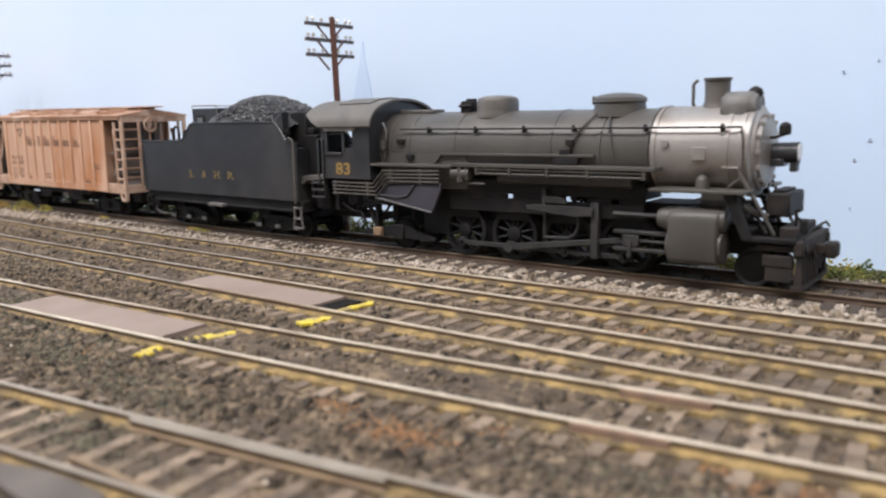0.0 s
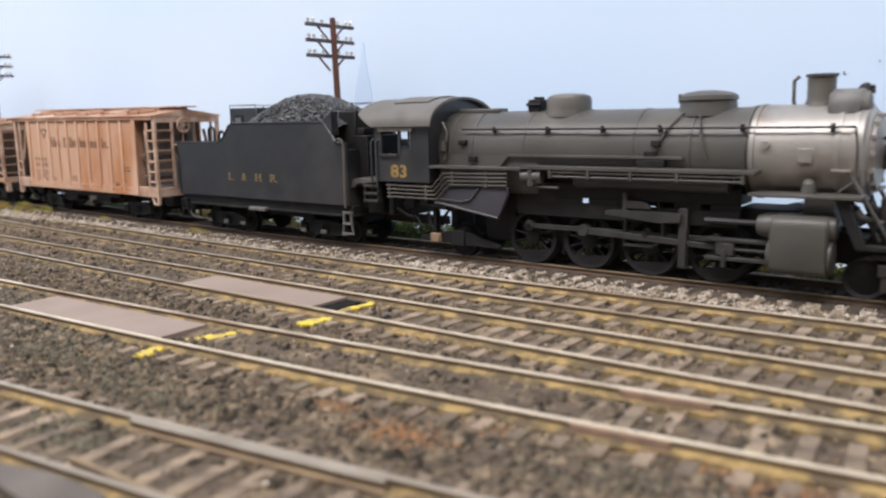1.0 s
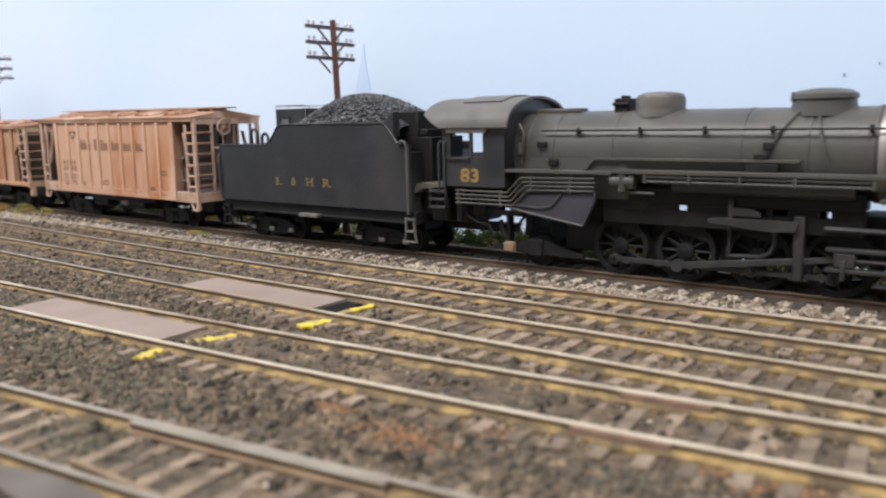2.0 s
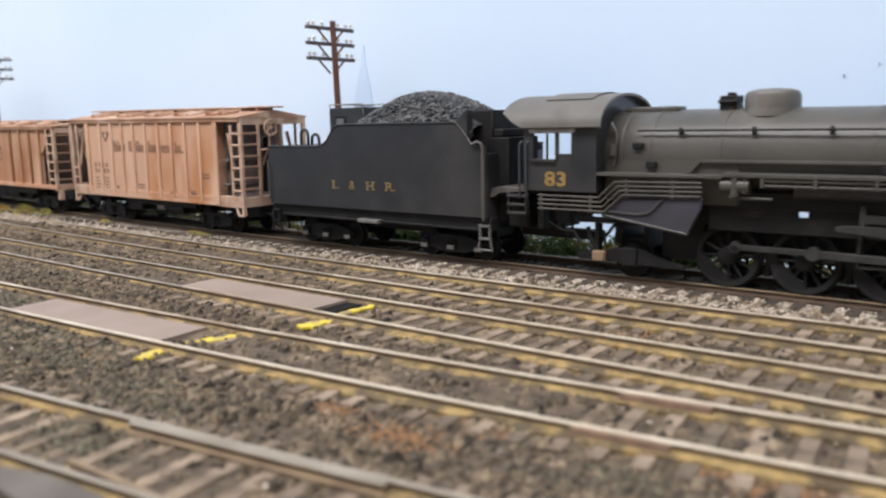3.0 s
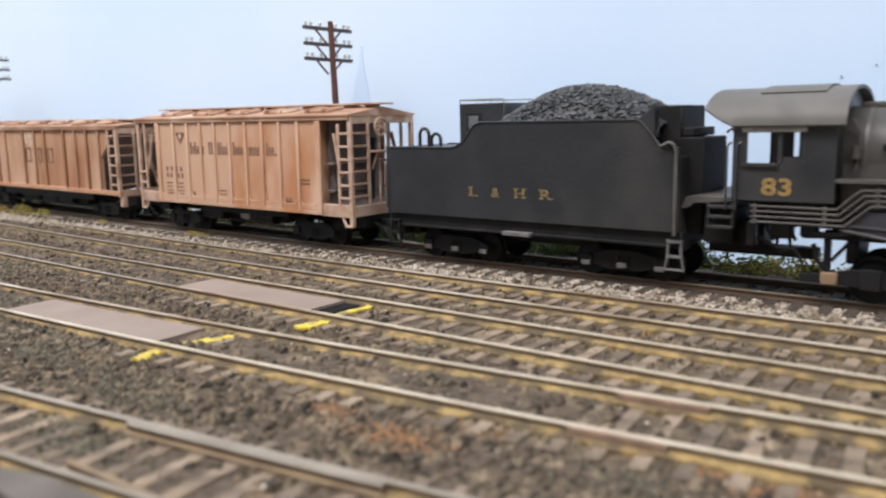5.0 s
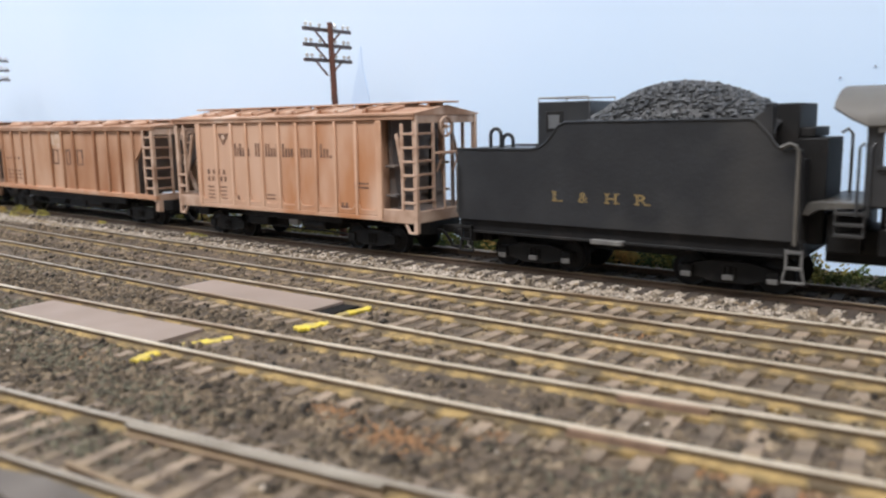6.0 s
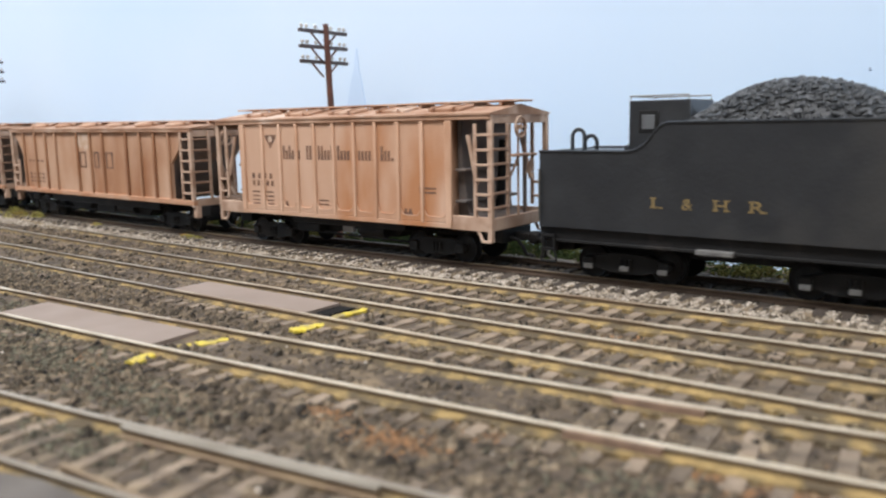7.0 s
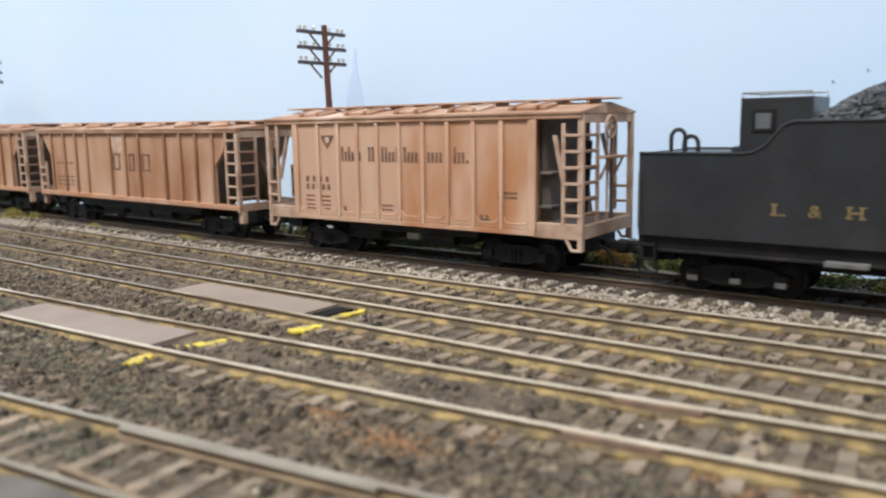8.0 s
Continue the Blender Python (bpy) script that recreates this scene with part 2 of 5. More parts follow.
def lathe(bm, profile, axis="Z", centre=(0, 0, 0), seg=28):
    """profile: (radius, height) pairs along the axis."""
    rings = []
    for r, h in profile:
        row = []
        for k in range(seg):
            c, s = r * math.cos(2 * math.pi * k / seg), r * math.sin(2 * math.pi * k / seg)
            v = {"Z": (c, s, h), "X": (h, c, s), "Y": (c, h, s)}[axis]
            row.append(bm.verts.new(Vector(v) + Vector(centre)))
        rings.append(row)
    for a, b in zip(rings, rings[1:]):
        for k in range(seg):
            bm.faces.new((a[k], a[(k + 1) % seg], b[(k + 1) % seg], b[k]))
    bm.faces.new(rings[0])
    bm.faces.new(rings[-1])
    return bm


def prism(bm, poly, lo, hi, plane="XZ", bevel=0.0):
    """A polygon in a plane, pushed along the third axis from lo to hi."""
    def put(u, v, w):
        return {"XZ": (u, w, v), "YZ": (w, u, v), "XY": (u, v, w)}[plane]
    a = [bm.verts.new(put(u, v, lo)) for u, v in poly]
    b = [bm.verts.new(put(u, v, hi)) for u, v in poly]
    fs = [bm.faces.new(a), bm.faces.new(b[::-1])]
    n = len(poly)
    for k in range(n):
        fs.append(bm.faces.new((a[k], b[k], b[(k + 1) % n], a[(k + 1) % n])))
    if bevel:
        bmesh.ops.bevel(bm, geom=list({e for f in fs for e in f.edges}), offset=bevel, segments=1, affect="EDGES")
    return bm


def lettering(name, text, size, material, parent, at, label, spacing=1.0, bold=0.0, stretch=1.0):
    """Raised letters on a face that looks towards -Y."""
    cu = bpy.data.curves.new(name, "FONT")
    cu.body, cu.size, cu.extrude, cu.space_character, cu.offset = text, size * MM, 0.00003, spacing, bold * MM
    tmp = bpy.data.objects.new(name, cu)
    scene.collection.objects.link(tmp)
    me = bpy.data.meshes.new_from_object(tmp.evaluated_get(bpy.context.evaluated_depsgraph_get()))
    bpy.data.objects.remove(tmp)
    me.transform(Matrix.Rotation(radians(90), 4, "X") @ Matrix.Diagonal((stretch, 1, 1, 1)))
    me.materials.clear()
    me.materials.append(material)
    ob = new(name, me)
    ob.parent = parent
    ob.location = tuple(c * MM for c in at)
    return tagged(ob, label)


# ---- the layout: ground, tracks, backdrop ----
TRACKS = {"T1": (174.4, 1.28, 1.10), "T2": (140.0, 1.26, 0.65), "T3": (115.4, 11.8, 1.68), "T4": (71.8, 16.0, 1.13)}


def centre(track, x):
    c, m, q = TRACKS[track]
    u = max(x / 100.0, -4.4)
    y = c + m * u + q * u * u
    return y + (m + 2 * q * u) * (x / 100.0 - u)


def ground_z(x, y):
    z = -2.7 + 0.55 * noise.noise(Vector((x * 0.045, y * 0.045, 0))) + 0.45 * noise.noise(Vector((x * 0.21, y * 0.21, 3.1)))
    for k in TRACKS:
        d = abs(y - centre(k, x))
        if d < 17:
            bury = min(1.0, max(0.0, (-x - 90) / 110.0)) if k != "T4" else 0.45
            if k == "T3" and y > centre(k, x) - 9:
                bury = min(1.0, max(bury, (-x - 46) / 14.0))
            top = -2.55 + 0.87 * bury + 0.35 * noise.noise(Vector((x * 0.09, y * 0.09, 5.0)))
            z = z + (top - z) * min(1.0, (17 - d) / 5.0) + 0.14 * noise.noise(Vector((x * 0.5, y * 0.5, 7)))
    d = abs(y - RAIL_Y)
    if d < 26:
        z = z + (-2.05 + grade(x) - z) * min(1.0, (26 - d) / 9.0)
    if y > 244:
        z -= min(3.0, (y - 244) * 0.2)
    return z


def build_ground():
    xs = np.concatenate([[-1700, -900, -700], np.arange(-640, -300, 3.0), np.arange(-300, 130, 2.0), [160, 250, 500, 1500]])
    ys = np.concatenate([[-1600, -300, -60], np.arange(0, 272, 2.0), [274.0]])
    verts = [(x * MM, y * MM, ground_z(x, y) * MM) for y in ys for x in xs]
    nx = len(xs)
    faces = [(j * nx + i, j * nx + i + 1, (j + 1) * nx + i + 1, (j + 1) * nx + i) for j in range(len(ys) - 1) for i in range(nx - 1)]
    me = bpy.data.meshes.new("ground")
    me.from_pydata(verts, [], faces)
    me.polygons.foreach_set("use_smooth", [True] * len(me.polygons))
    me.materials.append(CINDER)
    return tagged(new("ground", me), "dark grey-brown cinder ground of a model rail yard", "ground", kind="structure")


ground = build_ground()


def crumbs(name, spots, material, label, category, parent=None, kind="stuff", seed=1):
    """Many small irregular stones: spots are (x, y, z, size)."""
    rng = random.Random(seed)
    verts, faces = [], []
    for x, y, z, s in spots:
        k = len(verts)
        a = rng.uniform(0, 6.28)
        r = [s * rng.uniform(0.55, 1.15) for _ in range(6)]
        ca, sa = math.cos(a), math.sin(a)
        verts += [((x + r[0] * ca) * MM, (y + r[0] * sa) * MM, z * MM), ((x - r[1] * sa) * MM, (y + r[1] * ca) * MM, (z + .1 * s) * MM),
                  ((x - r[2] * ca) * MM, (y - r[2] * sa) * MM, z * MM), ((x + r[3] * sa) * MM, (y - r[3] * ca) * MM, (z - .1 * s) * MM),
                  (x * MM + r[4] * 0.3 * MM, y * MM, (z + 0.75 * r[4]) * MM), (x * MM, y * MM, (z - 0.7 * r[5]) * MM)]
        faces += [(k, k + 1, k + 4), (k + 1, k + 2, k + 4), (k + 2, k + 3, k + 4), (k + 3, k, k + 4),
                  (k + 1, k, k + 5), (k + 2, k + 1, k + 5), (k + 3, k + 2, k + 5), (k, k + 3, k + 5)]
    me = bpy.data.meshes.new(name)
    me.from_pydata(verts, [], faces)
    me.materials.append(material)
    ob = new(name, me)
    if parent is not None:
        ob.parent = parent
    return tagged(ob, label, category, kind=kind)


# rail section: foot, web, head
RAIL_SIDE = ((-0.85, -1.75), (0.85, -1.75), (0.85, -1.5), (0.2, -1.3), (0.2, -0.55), (0.5, -0.42), (0.5, -0.1),
             (-0.5, -0.1), (-0.5, -0.42), (-0.2, -0.55), (-0.2, -1.3), (-0.85, -1.5))
RAIL_HEAD = ((-0.54, -0.34), (0.54, -0.34), (0.54, -0.1), (0.38, 0.0), (-0.38, 0.0), (-0.54, -0.1))


def sweep(bm, line, section, rise=None):
    rows = []
    for k, (x, y) in enumerate(line):
        x0, y0 = line[max(k - 1, 0)]
        x1, y1 = line[min(k + 1, len(line) - 1)]
        d = math.hypot(x1 - x0, y1 - y0)
        nx, ny = -(y1 - y0) / d, (x1 - x0) / d
        rows.append([bm.verts.new((x + nx * u, y + ny * u, z + (rise(x) if rise else 0))) for u, z in section])
    n = len(section)
    for a, b in zip(rows, rows[1:]):
        for k in range(n):
            bm.faces.new((a[k], b[k], b[(k + 1) % n], a[(k + 1) % n]))
    bm.faces.new(rows[0])
    bm.faces.new(rows[-1][::-1])
    return bm


def tie_mesh():
    bm = B()
    box(bm, -1.35, 1.35, -15, 15, -4.4, -1.77, 0.18)
    return finish("tie", bm, TIE)


TIE_MESH = [tie_mesh(), tie_mesh()]
TIE_MESH[1].materials[0] = DARKTIE
TIE_MESH[1].transform(Matrix.Translation((0, 0, 0.00022)) @ Matrix.Diagonal((1.1, 1.24, 1, 1)))


MAIN_TIES = []


def build_track(name, mid, x0, x1, label, pitch=6.6, seed=3, rise=None, head=None, dull=-900):
    rng = random.Random(seed)
    track = thing(name, 0, 0, 0, label, "railway track", "yard tracks", "structure")
    xs = [x0 + (x1 - x0) * k / 60 for k in range(61)]
    for side in (8.8, -8.8):
        line = [(x, mid(x) + side) for x in xs]
        rail = part("rail", sweep(B(), line, RAIL_SIDE, rise), DARKRAIL if rise else RAILSIDE, track, "rusty brown steel rail", smooth=False)
        # left of dull the heads take a darker, rougher material
        for lo, hi, paint in ((x0 - 1, dull, DULLTOP), (dull, x1 + 1, head or RAILTOP)):
            bit = [(x, mid(x) + side) for x in sorted({max(lo, x0), min(hi, x1)} | {x for x in xs if lo < x < hi})]
            if len(bit) > 2:
                part("rail_head", sweep(B(), bit, RAIL_HEAD, rise), paint, rail, "running surface of the rail", smooth=False)
    if name == "yard_track":
        for side in (8.8, -8.8):
            for hand in (1, -1):
                bm = B()
                rows = []
                steps = int((x1 - x0) / 3)
                for k in range(steps + 1):
                    xx = x0 + (x1 - x0) * k / steps
                    y0 = mid(xx) + side
                    w = 1.1 + 1.3 * noise.noise(Vector((xx * 0.11, y0, hand))) + rng.uniform(-.35, .35)
                    w = max(0.25, w * (1.1 if xx > -130 else 0.7 if xx > -190 else 0.12))
                    ya, yb = y0 + hand * 0.3, y0 + hand * (0.7 + w)
                    za = max(ground_z(xx, ya), -1.74) + 0.55 + 0.25 * noise.noise(Vector((xx * 0.3, y0, hand)))
                    zb = max(ground_z(xx, yb), -1.74) + 0.04
                    rows.append([bm.verts.new(q) for q in ((xx, ya, za), (xx, yb, zb), (xx, yb, -2.9), (xx, ya, -2.9))])
                for p, q in zip(rows, rows[1:]):
                    for k in range(4):
                        bm.faces.new((p[k], p[(k + 1) % 4], q[(k + 1) % 4], q[k]))
                part("rail_dust", bm, OVERSPRAY, track, "tan dust along the rail", smooth=False)
    x = x0
    while x < x1:
        tie = new("tie", TIE_MESH[1 if rise else 0])
        tie.parent = track
        if rise:
            MAIN_TIES.append(x)
        slope = (mid(x + 1) - mid(x - 1)) / 2
        tie.matrix_basis = pose(x * MM, (mid(x) + rng.uniform(-.4, .4)) * MM, (rng.uniform(-0.25, 0.0) + (rise(x) if rise else 0)) * MM, 0, 0,
                                math.degrees(math.atan(slope)) + rng.uniform(-1.5, 1.5))
        x += pitch + rng.uniform(-0.25, 0.25)
    return track


build_track("main_track", lambda x: RAIL_Y, -700, 330, "main railway track with rusty rails on light ballast", 6.4, 11, grade, DARKTOP)
build_track("yard_track", lambda x: centre("T1", x), -490, 130, "yard railway track sunk in dark cinders", 6.2, 12, dull=-172)
build_track("yard_track", lambda x: centre("T2", x), -560, 130, "yard railway track with a brown board between its rails", 6.2, 13, dull=-198)
yard_three = build_track("yard_track", lambda x: centre("T3", x), -470, 130, "yard railway track with a brown board and yellow paint", 6.3, 14)
siding = build_track("yard_track", lambda x: centre("T4", x), -300, 60, "siding track with a guard rail beside its rail", 6.6, 15, None, DULLTOP)
# painted joint bars on the rails of the third track
for u in (8.8, -8.8):
    bm = B()
    a, b = centre("T3", -54), centre("T3", -39)
    prism(bm, ((-54, a + u - 1.25), (-39, b + u - 1.25), (-39, b + u - 0.3), (-54, a + u - 0.3)), -1.75, -0.35, "XY")
    part("joint_bar", bm, JOINTBAR, yard_three, "salmon pink painted rail joint bar", smooth=False)
# the siding is the end of a turnout: a point rail lies against its far rail, a frog by its near rail
bar = [(x, centre("T4", x) + 7.45) for x in range(-112, -62, 4)]
point = part("point_rail", sweep(B(), bar, RAIL_SIDE), RAILSIDE, siding, "greyish brown point rail against the running rail", smooth=False)
part("rail_head", sweep(B(), bar, RAIL_HEAD), POINTTOP, point, "dull grey running surface", smooth=False)
bar = [(x, 49.9 + 0.04 * (x + 106.7)) for x in range(-106, -82, 3)]
part("wing_rail", sweep(B(), bar, RAIL_SIDE), RAILSIDE, siding, "brown wing rail of the turnout", smooth=False)
bm = B()
prism(bm, ((-114, 43.6), (-104, 46.2), (-92, 47.2), (-88, 44.4), (-99, 40.2), (-110, 40.6)), -1.7, -0.5, "XY", .15)
part("frog_plate", bm, FROG, siding, "worn grey frog plate of the turnout")

# loose stones, fines along the rails, rust stains
rng = random.Random(5)
cinders = []
for _ in range(36000):
    y = 30 + 172 * rng.random()
    x = rng.uniform(-2.2 * y - 60, 0.1 * y + 60)
    near = min(abs(y - centre(k, x)) for k in TRACKS)
    if near < 15 and rng.random() < 0.45:
        continue
    cinders.append((x, y, ground_z(x, y) + 0.08, rng.choice((0.45, 0.6, 0.75, 0.95, 1.35)) * rng.uniform(0.7, 1.2) * (0.6 if near < 15 else 1) * (0.8 if y < 100 else 1)))
for _ in range(900):
    # clusters of coarser lumps
    cy = rng.uniform(60, 200)
    cx = rng.uniform(-2.0 * cy - 40, 0.1 * cy + 40)
    for _ in range(rng.randint(2, 7)):
        x, y = cx + rng.gauss(0, 2.6), cy + rng.gauss(0, 1.8)
        if min(abs(abs(y - centre(k, x)) - 8.8) for k in TRACKS) > 2.0:
            cinders.append((x, y, ground_z(x, y) + 0.1, rng.uniform(0.9, 1.75)))
cinders = [q for q in cinders if not any(abs(q[1] - centre(k, q[0])) < 9 and a < q[0] < b for k, a, b in (("T2", -206, -133), ("T3", -221, -150)))]
crumbs("cinder_stones", cinders, CINDERS, "loose dark cinders strewn between the yard tracks", "gravel", seed=2)
fines = []
for _ in range(7000):
    k = rng.choice(("T1", "T2", "T2", "T3", "T3", "T4"))
    x = rng.uniform(-470, 110)
    side = rng.choice((8.8, -8.8))
    y = centre(k, x) + side + rng.choice((-1, -1, 1)) * (0.9 + abs(rng.gauss(0, 1.7)))
    if noise.noise(Vector((x * 0.06, y * 0.1, 9.0))) < -0.15:
        continue
    fines.append((x, y, max(ground_z(x, y), -1.9) + 0.05, rng.uniform(0.22, 0.45)))
crumbs("sand_fines", fines, FINES, "yellowish tan sand gathered along the yard rails", "sand", seed=4)
stones = []
ties = np.array(sorted(MAIN_TIES))
for _ in range(52000):
    x = rng.uniform(-560, 110)
    y = RAIL_Y - 17.4 + rng.gauss(0, 4.4) if rng.random() < 0.8 else RAIL_Y + rng.uniform(12, 26)
    if y < 193 or (RAIL_Y - 10.5 < y < RAIL_Y + 11):
        continue
    gap = abs(ties[np.searchsorted(ties, x)] - x)
    gap = min(gap, abs(ties[np.searchsorted(ties, x) - 1] - x))
    if y > RAIL_Y - 19.5 and gap < 1.0 + 0.7 * noise.noise(Vector((x * 0.4, y * 0.4, 3.0))):
        continue
    stones.append((x, y, ground_z(x, y) + (0.1 if y < RAIL_Y - 19.5 else -0.1), rng.uniform(0.32, 0.82)))
crumbs("ballast_stones", stones, BALLAST, "pale grey crushed stone ballast of the main track", "ballast", seed=3)
# near-black stones between the rails stand in for the train's shade
under_train = []
for _ in range(5000):
    x, y = rng.uniform(-560, 110), RAIL_Y + rng.uniform(-13.5, 13)
    if abs(abs(y - RAIL_Y) - 8.8) > 0.9:
        under_train.append((x, y, ground_z(x, y) + 0.05, rng.uniform(0.4, 0.85)))
crumbs("oily_stones", under_train, UNDERSHADE, "stones between the main track rails, darkened for the shade under the train", "ballast", seed=12)
rust = []
for cx, cy, r, n in ((-76, 86, 5.5, 420), (-94, 89, 3.2, 140), (-26, 101, 6.5, 460), (-70, 158, 3.0, 110), (-66, 97, 4.0, 90), (-160, 84, 4, 60), (-15, 96, 6, 200)):
    for _ in range(n):
        x, y = cx + rng.gauss(0, r * 0.75), cy + rng.gauss(0, r * 0.42)
        rust.append((x, y, ground_z(x, y) + 0.12, rng.uniform(0.25, 0.6)))
moss = []
for cx, cy, rx, ry, n in ((-172, 82, 26, 7, 900), (-215, 92, 30, 8, 700), (-128, 74, 16, 5, 300), (-120, 58, 14, 5, 260), (-300, 128, 50, 9, 500), (-40, 92, 14, 5, 160)):
    for _ in range(n):
        x, y = cx + rng.gauss(0, rx * 0.7), cy + rng.gauss(0, ry * 0.7)
        if min(abs(abs(y - centre(k, x)) - 8.8) for k in TRACKS) > 1.6:
            moss.append((x, y, ground_z(x, y) + 0.12, rng.uniform(0.3, 0.9)))
moss = [q for q in moss if not (abs(q[1] - centre("T3", q[0])) < 9 and -221 < q[0] < -150)]
crumbs("grey_green_gravel", moss, MOSS, "grey-green mossy patches of gravel in the yard", "gravel", seed=16)
pale = []
for _ in range(170):
    y = rng.uniform(60, 200)
    x = rng.uniform(-2.1 * y - 40, 0.1 * y + 40)
    pale.append((x, y, ground_z(x, y) + 0.4, rng.uniform(0.3, 0.8)))
crumbs("pale_chips", pale, BALLAST, "scattered pale stone chips in the yard", "gravel", seed=17)
crumbs("rust_stained_gravel", rust, RUSTPATCH, "orange rust-stained patches of gravel in the yard", "gravel", seed=6)

# ground-foam scrub behind the main track and a few tufts before it
green, yellow = [], []
for _ in range(640):
    x, y = rng.uniform(-640, 140), rng.uniform(237, 271)
    r = rng.uniform(2.0, 4.6)
    h = (rng.uniform(5.8, 8.9) if x < -84 else rng.uniform(5.8, 8.4) if x < -47 else rng.uniform(3.4, 6.0)) * (1.0 + 0.3 * min(1.0, max(0.0, (-x - 235) / 60.0))) * (0.75 + 0.5 * noise.noise(Vector((x * 0.03, 0, 2)))) * (1.25 if y > 250 else 0.8)
    bag = green if noise.noise(Vector((x * 0.025, y * 0.05, 1))) > -0.12 else yellow
    for _ in range(50):
        a, q = rng.uniform(0, 6.28), rng.random() ** 0.5
        bag.append((x + r * q * math.cos(a), min(y + r * q * math.sin(a), 272.5), ground_z(x, y) + h * (1 - q * q) * rng.uniform(0.5, 1.1), rng.uniform(0.35, 0.8)))
for _ in range(190):
    x, y = rng.uniform(-235, -88), rng.uniform(254, 270)
    r, h = rng.uniform(2.2, 4.4), rng.uniform(7.4, 9.6) + (1.0 if x > -140 else 0)
    for _ in range(50):
        a, q = rng.uniform(0, 6.28), rng.random() ** 0.5
        green.append((x + r * q * math.cos(a), min(y + r * q * math.sin(a), 272.5), ground_z(x, y) + h * (1 - q * q) * rng.uniform(0.5, 1.1), rng.uniform(0.35, 0.8)))
for cx, cy, r, n, h in ((-452, 203, 7, 420, 5.0), (-432, 205, 4, 190, 3.8), (-476, 201, 6, 240, 4.2), (-372, 205, 3, 80, 1.5), (-292, 204, 4, 100, 1.6), (-300, 206, 3, 50, 1.2)):
    for _ in range(n):
        a, q = rng.uniform(0, 6.28), rng.random() ** 0.5
        x, y = cx + 1.5 * r * q * math.cos(a), cy + 0.8 * r * q * math.sin(a)
        yellow.append((x, y, ground_z(x, y) + h * (1 - q * q) * rng.random(), rng.uniform(0.3, 0.7)))
for _ in range(46):
    # dry orange-yellow growth beside the line
    x, y, r = rng.uniform(-122, -86), rng.uniform(240, 252), rng.uniform(2.0, 3.4)
    for _ in range(50):
        a, q = rng.uniform(0, 6.28), rng.random() ** 0.5
        yellow.append((x + r * q * math.cos(a), y + r * q * math.sin(a), ground_z(x, y) + 5.6 * (1 - q * q) * rng.uniform(0.4, 1.1), rng.uniform(0.3, 0.65)))
crumbs("green_scrub", green, FOAM_G, "low green scrub growing along the backdrop", "scrub", seed=7)
crumbs("yellow_scrub", yellow, FOAM_Y, "low yellow dry scrub beside the main track", "scrub", seed=8)

# backdrop board and unseen room shell
bm = B()
box(bm, -1700, 1500, 274, 286, -40, 620)
tagged(part("backdrop", bm, SKY, smooth=False), "pale blue hand-painted sky backdrop board", "backdrop", kind="structure")
# faint patch, wider at its foot, just proud of the board
bm = B()
prism(bm, ((-257.0, 54), (-262.8, 54), (-259.6, 66), (-257.2, 72), (-255.6, 81.5), (-254.9, 81.5), (-254.2, 72), (-252.6, 66), (-250.6, 54)), 273.55, 273.95, "XZ")
tagged(part("painted_spire", bm, TAPER, smooth=False), "faint grey-blue tapering patch on the backdrop", "backdrop painting", kind="structure")
for x, z, r in ((-52.3, 56.4, .7), (-42.7, 59.3, .6), (-43.8, 35.3, .9), (-47.9, 29.1, .8), (-48.3, 13.9, .5), ):
    bm = B()
    r *= 0.55
    lathe(bm, ((r, 273.6), (r * .8, 273.95)), "Y", (x, 0, z), 9)
    tagged(part("paint_speck", bm, SPECK), "small dark speck on the sky backdrop", "speck", "specks on the backdrop")
for name, x0, x1, y0, y1 in (("wall_south", -1740, 1540, -1640, -1600), ("wall_west", -1740, -1700, -1600, 274),
                             ("wall_east", 1500, 1540, -1600, 274), ("wall_north", -1740, 1540, 288, 328)):
    bm = B()
    box(bm, x0, x1, y0, y1, -40, 1340)
    # the west wall is blue only to give the tender side a bluish sheen
    west = name == "wall_west"
    tagged(part(name, bm, SKY if west else ROOMWALL, smooth=False), "unseen pale blue end wall, added to reflect on the black paint" if west else "plain grey wall of the train room", "wall", kind="structure")
bm = B()
box(bm, -1740, 1540, -1640, 328, 1342, 1380)
tagged(part("ceiling", bm, ROOMWALL, smooth=False), "plain grey ceiling of the train room", "ceiling", kind="structure")


# ---- rolling stock ----
ROLLING = []      # (object, local place, wheel radius or None for a whole vehicle)
CRANKS = []       # (object, kind, local place)


def wheelset(parent, x, z, r, name="wheelset", y=8.3):
    bm = B()
    for s in (-1, 1):
        lathe(bm, ((r * 0.55, s * (y + 1.0)), (r * 0.62, s * (y + 0.85)), (r * 0.8, s * (y + 0.6)), (r, s * (y + 1.1)),
                   (r, s * (y - 0.7)), (r + 0.5, s * (y - 0.9)), (r + 0.5, s * (y - 1.3)), (1.0, s * (y - 1.3))), "Y", seg=24)
    cyl(bm, (0, -y, 0), (0, y, 0), 0.9, seg=8)
    ob = part(name, bm, RUNGEAR, parent, at=(x, 0, z))
    ROLLING.append((ob, (x, 0, z), r))
    return ob


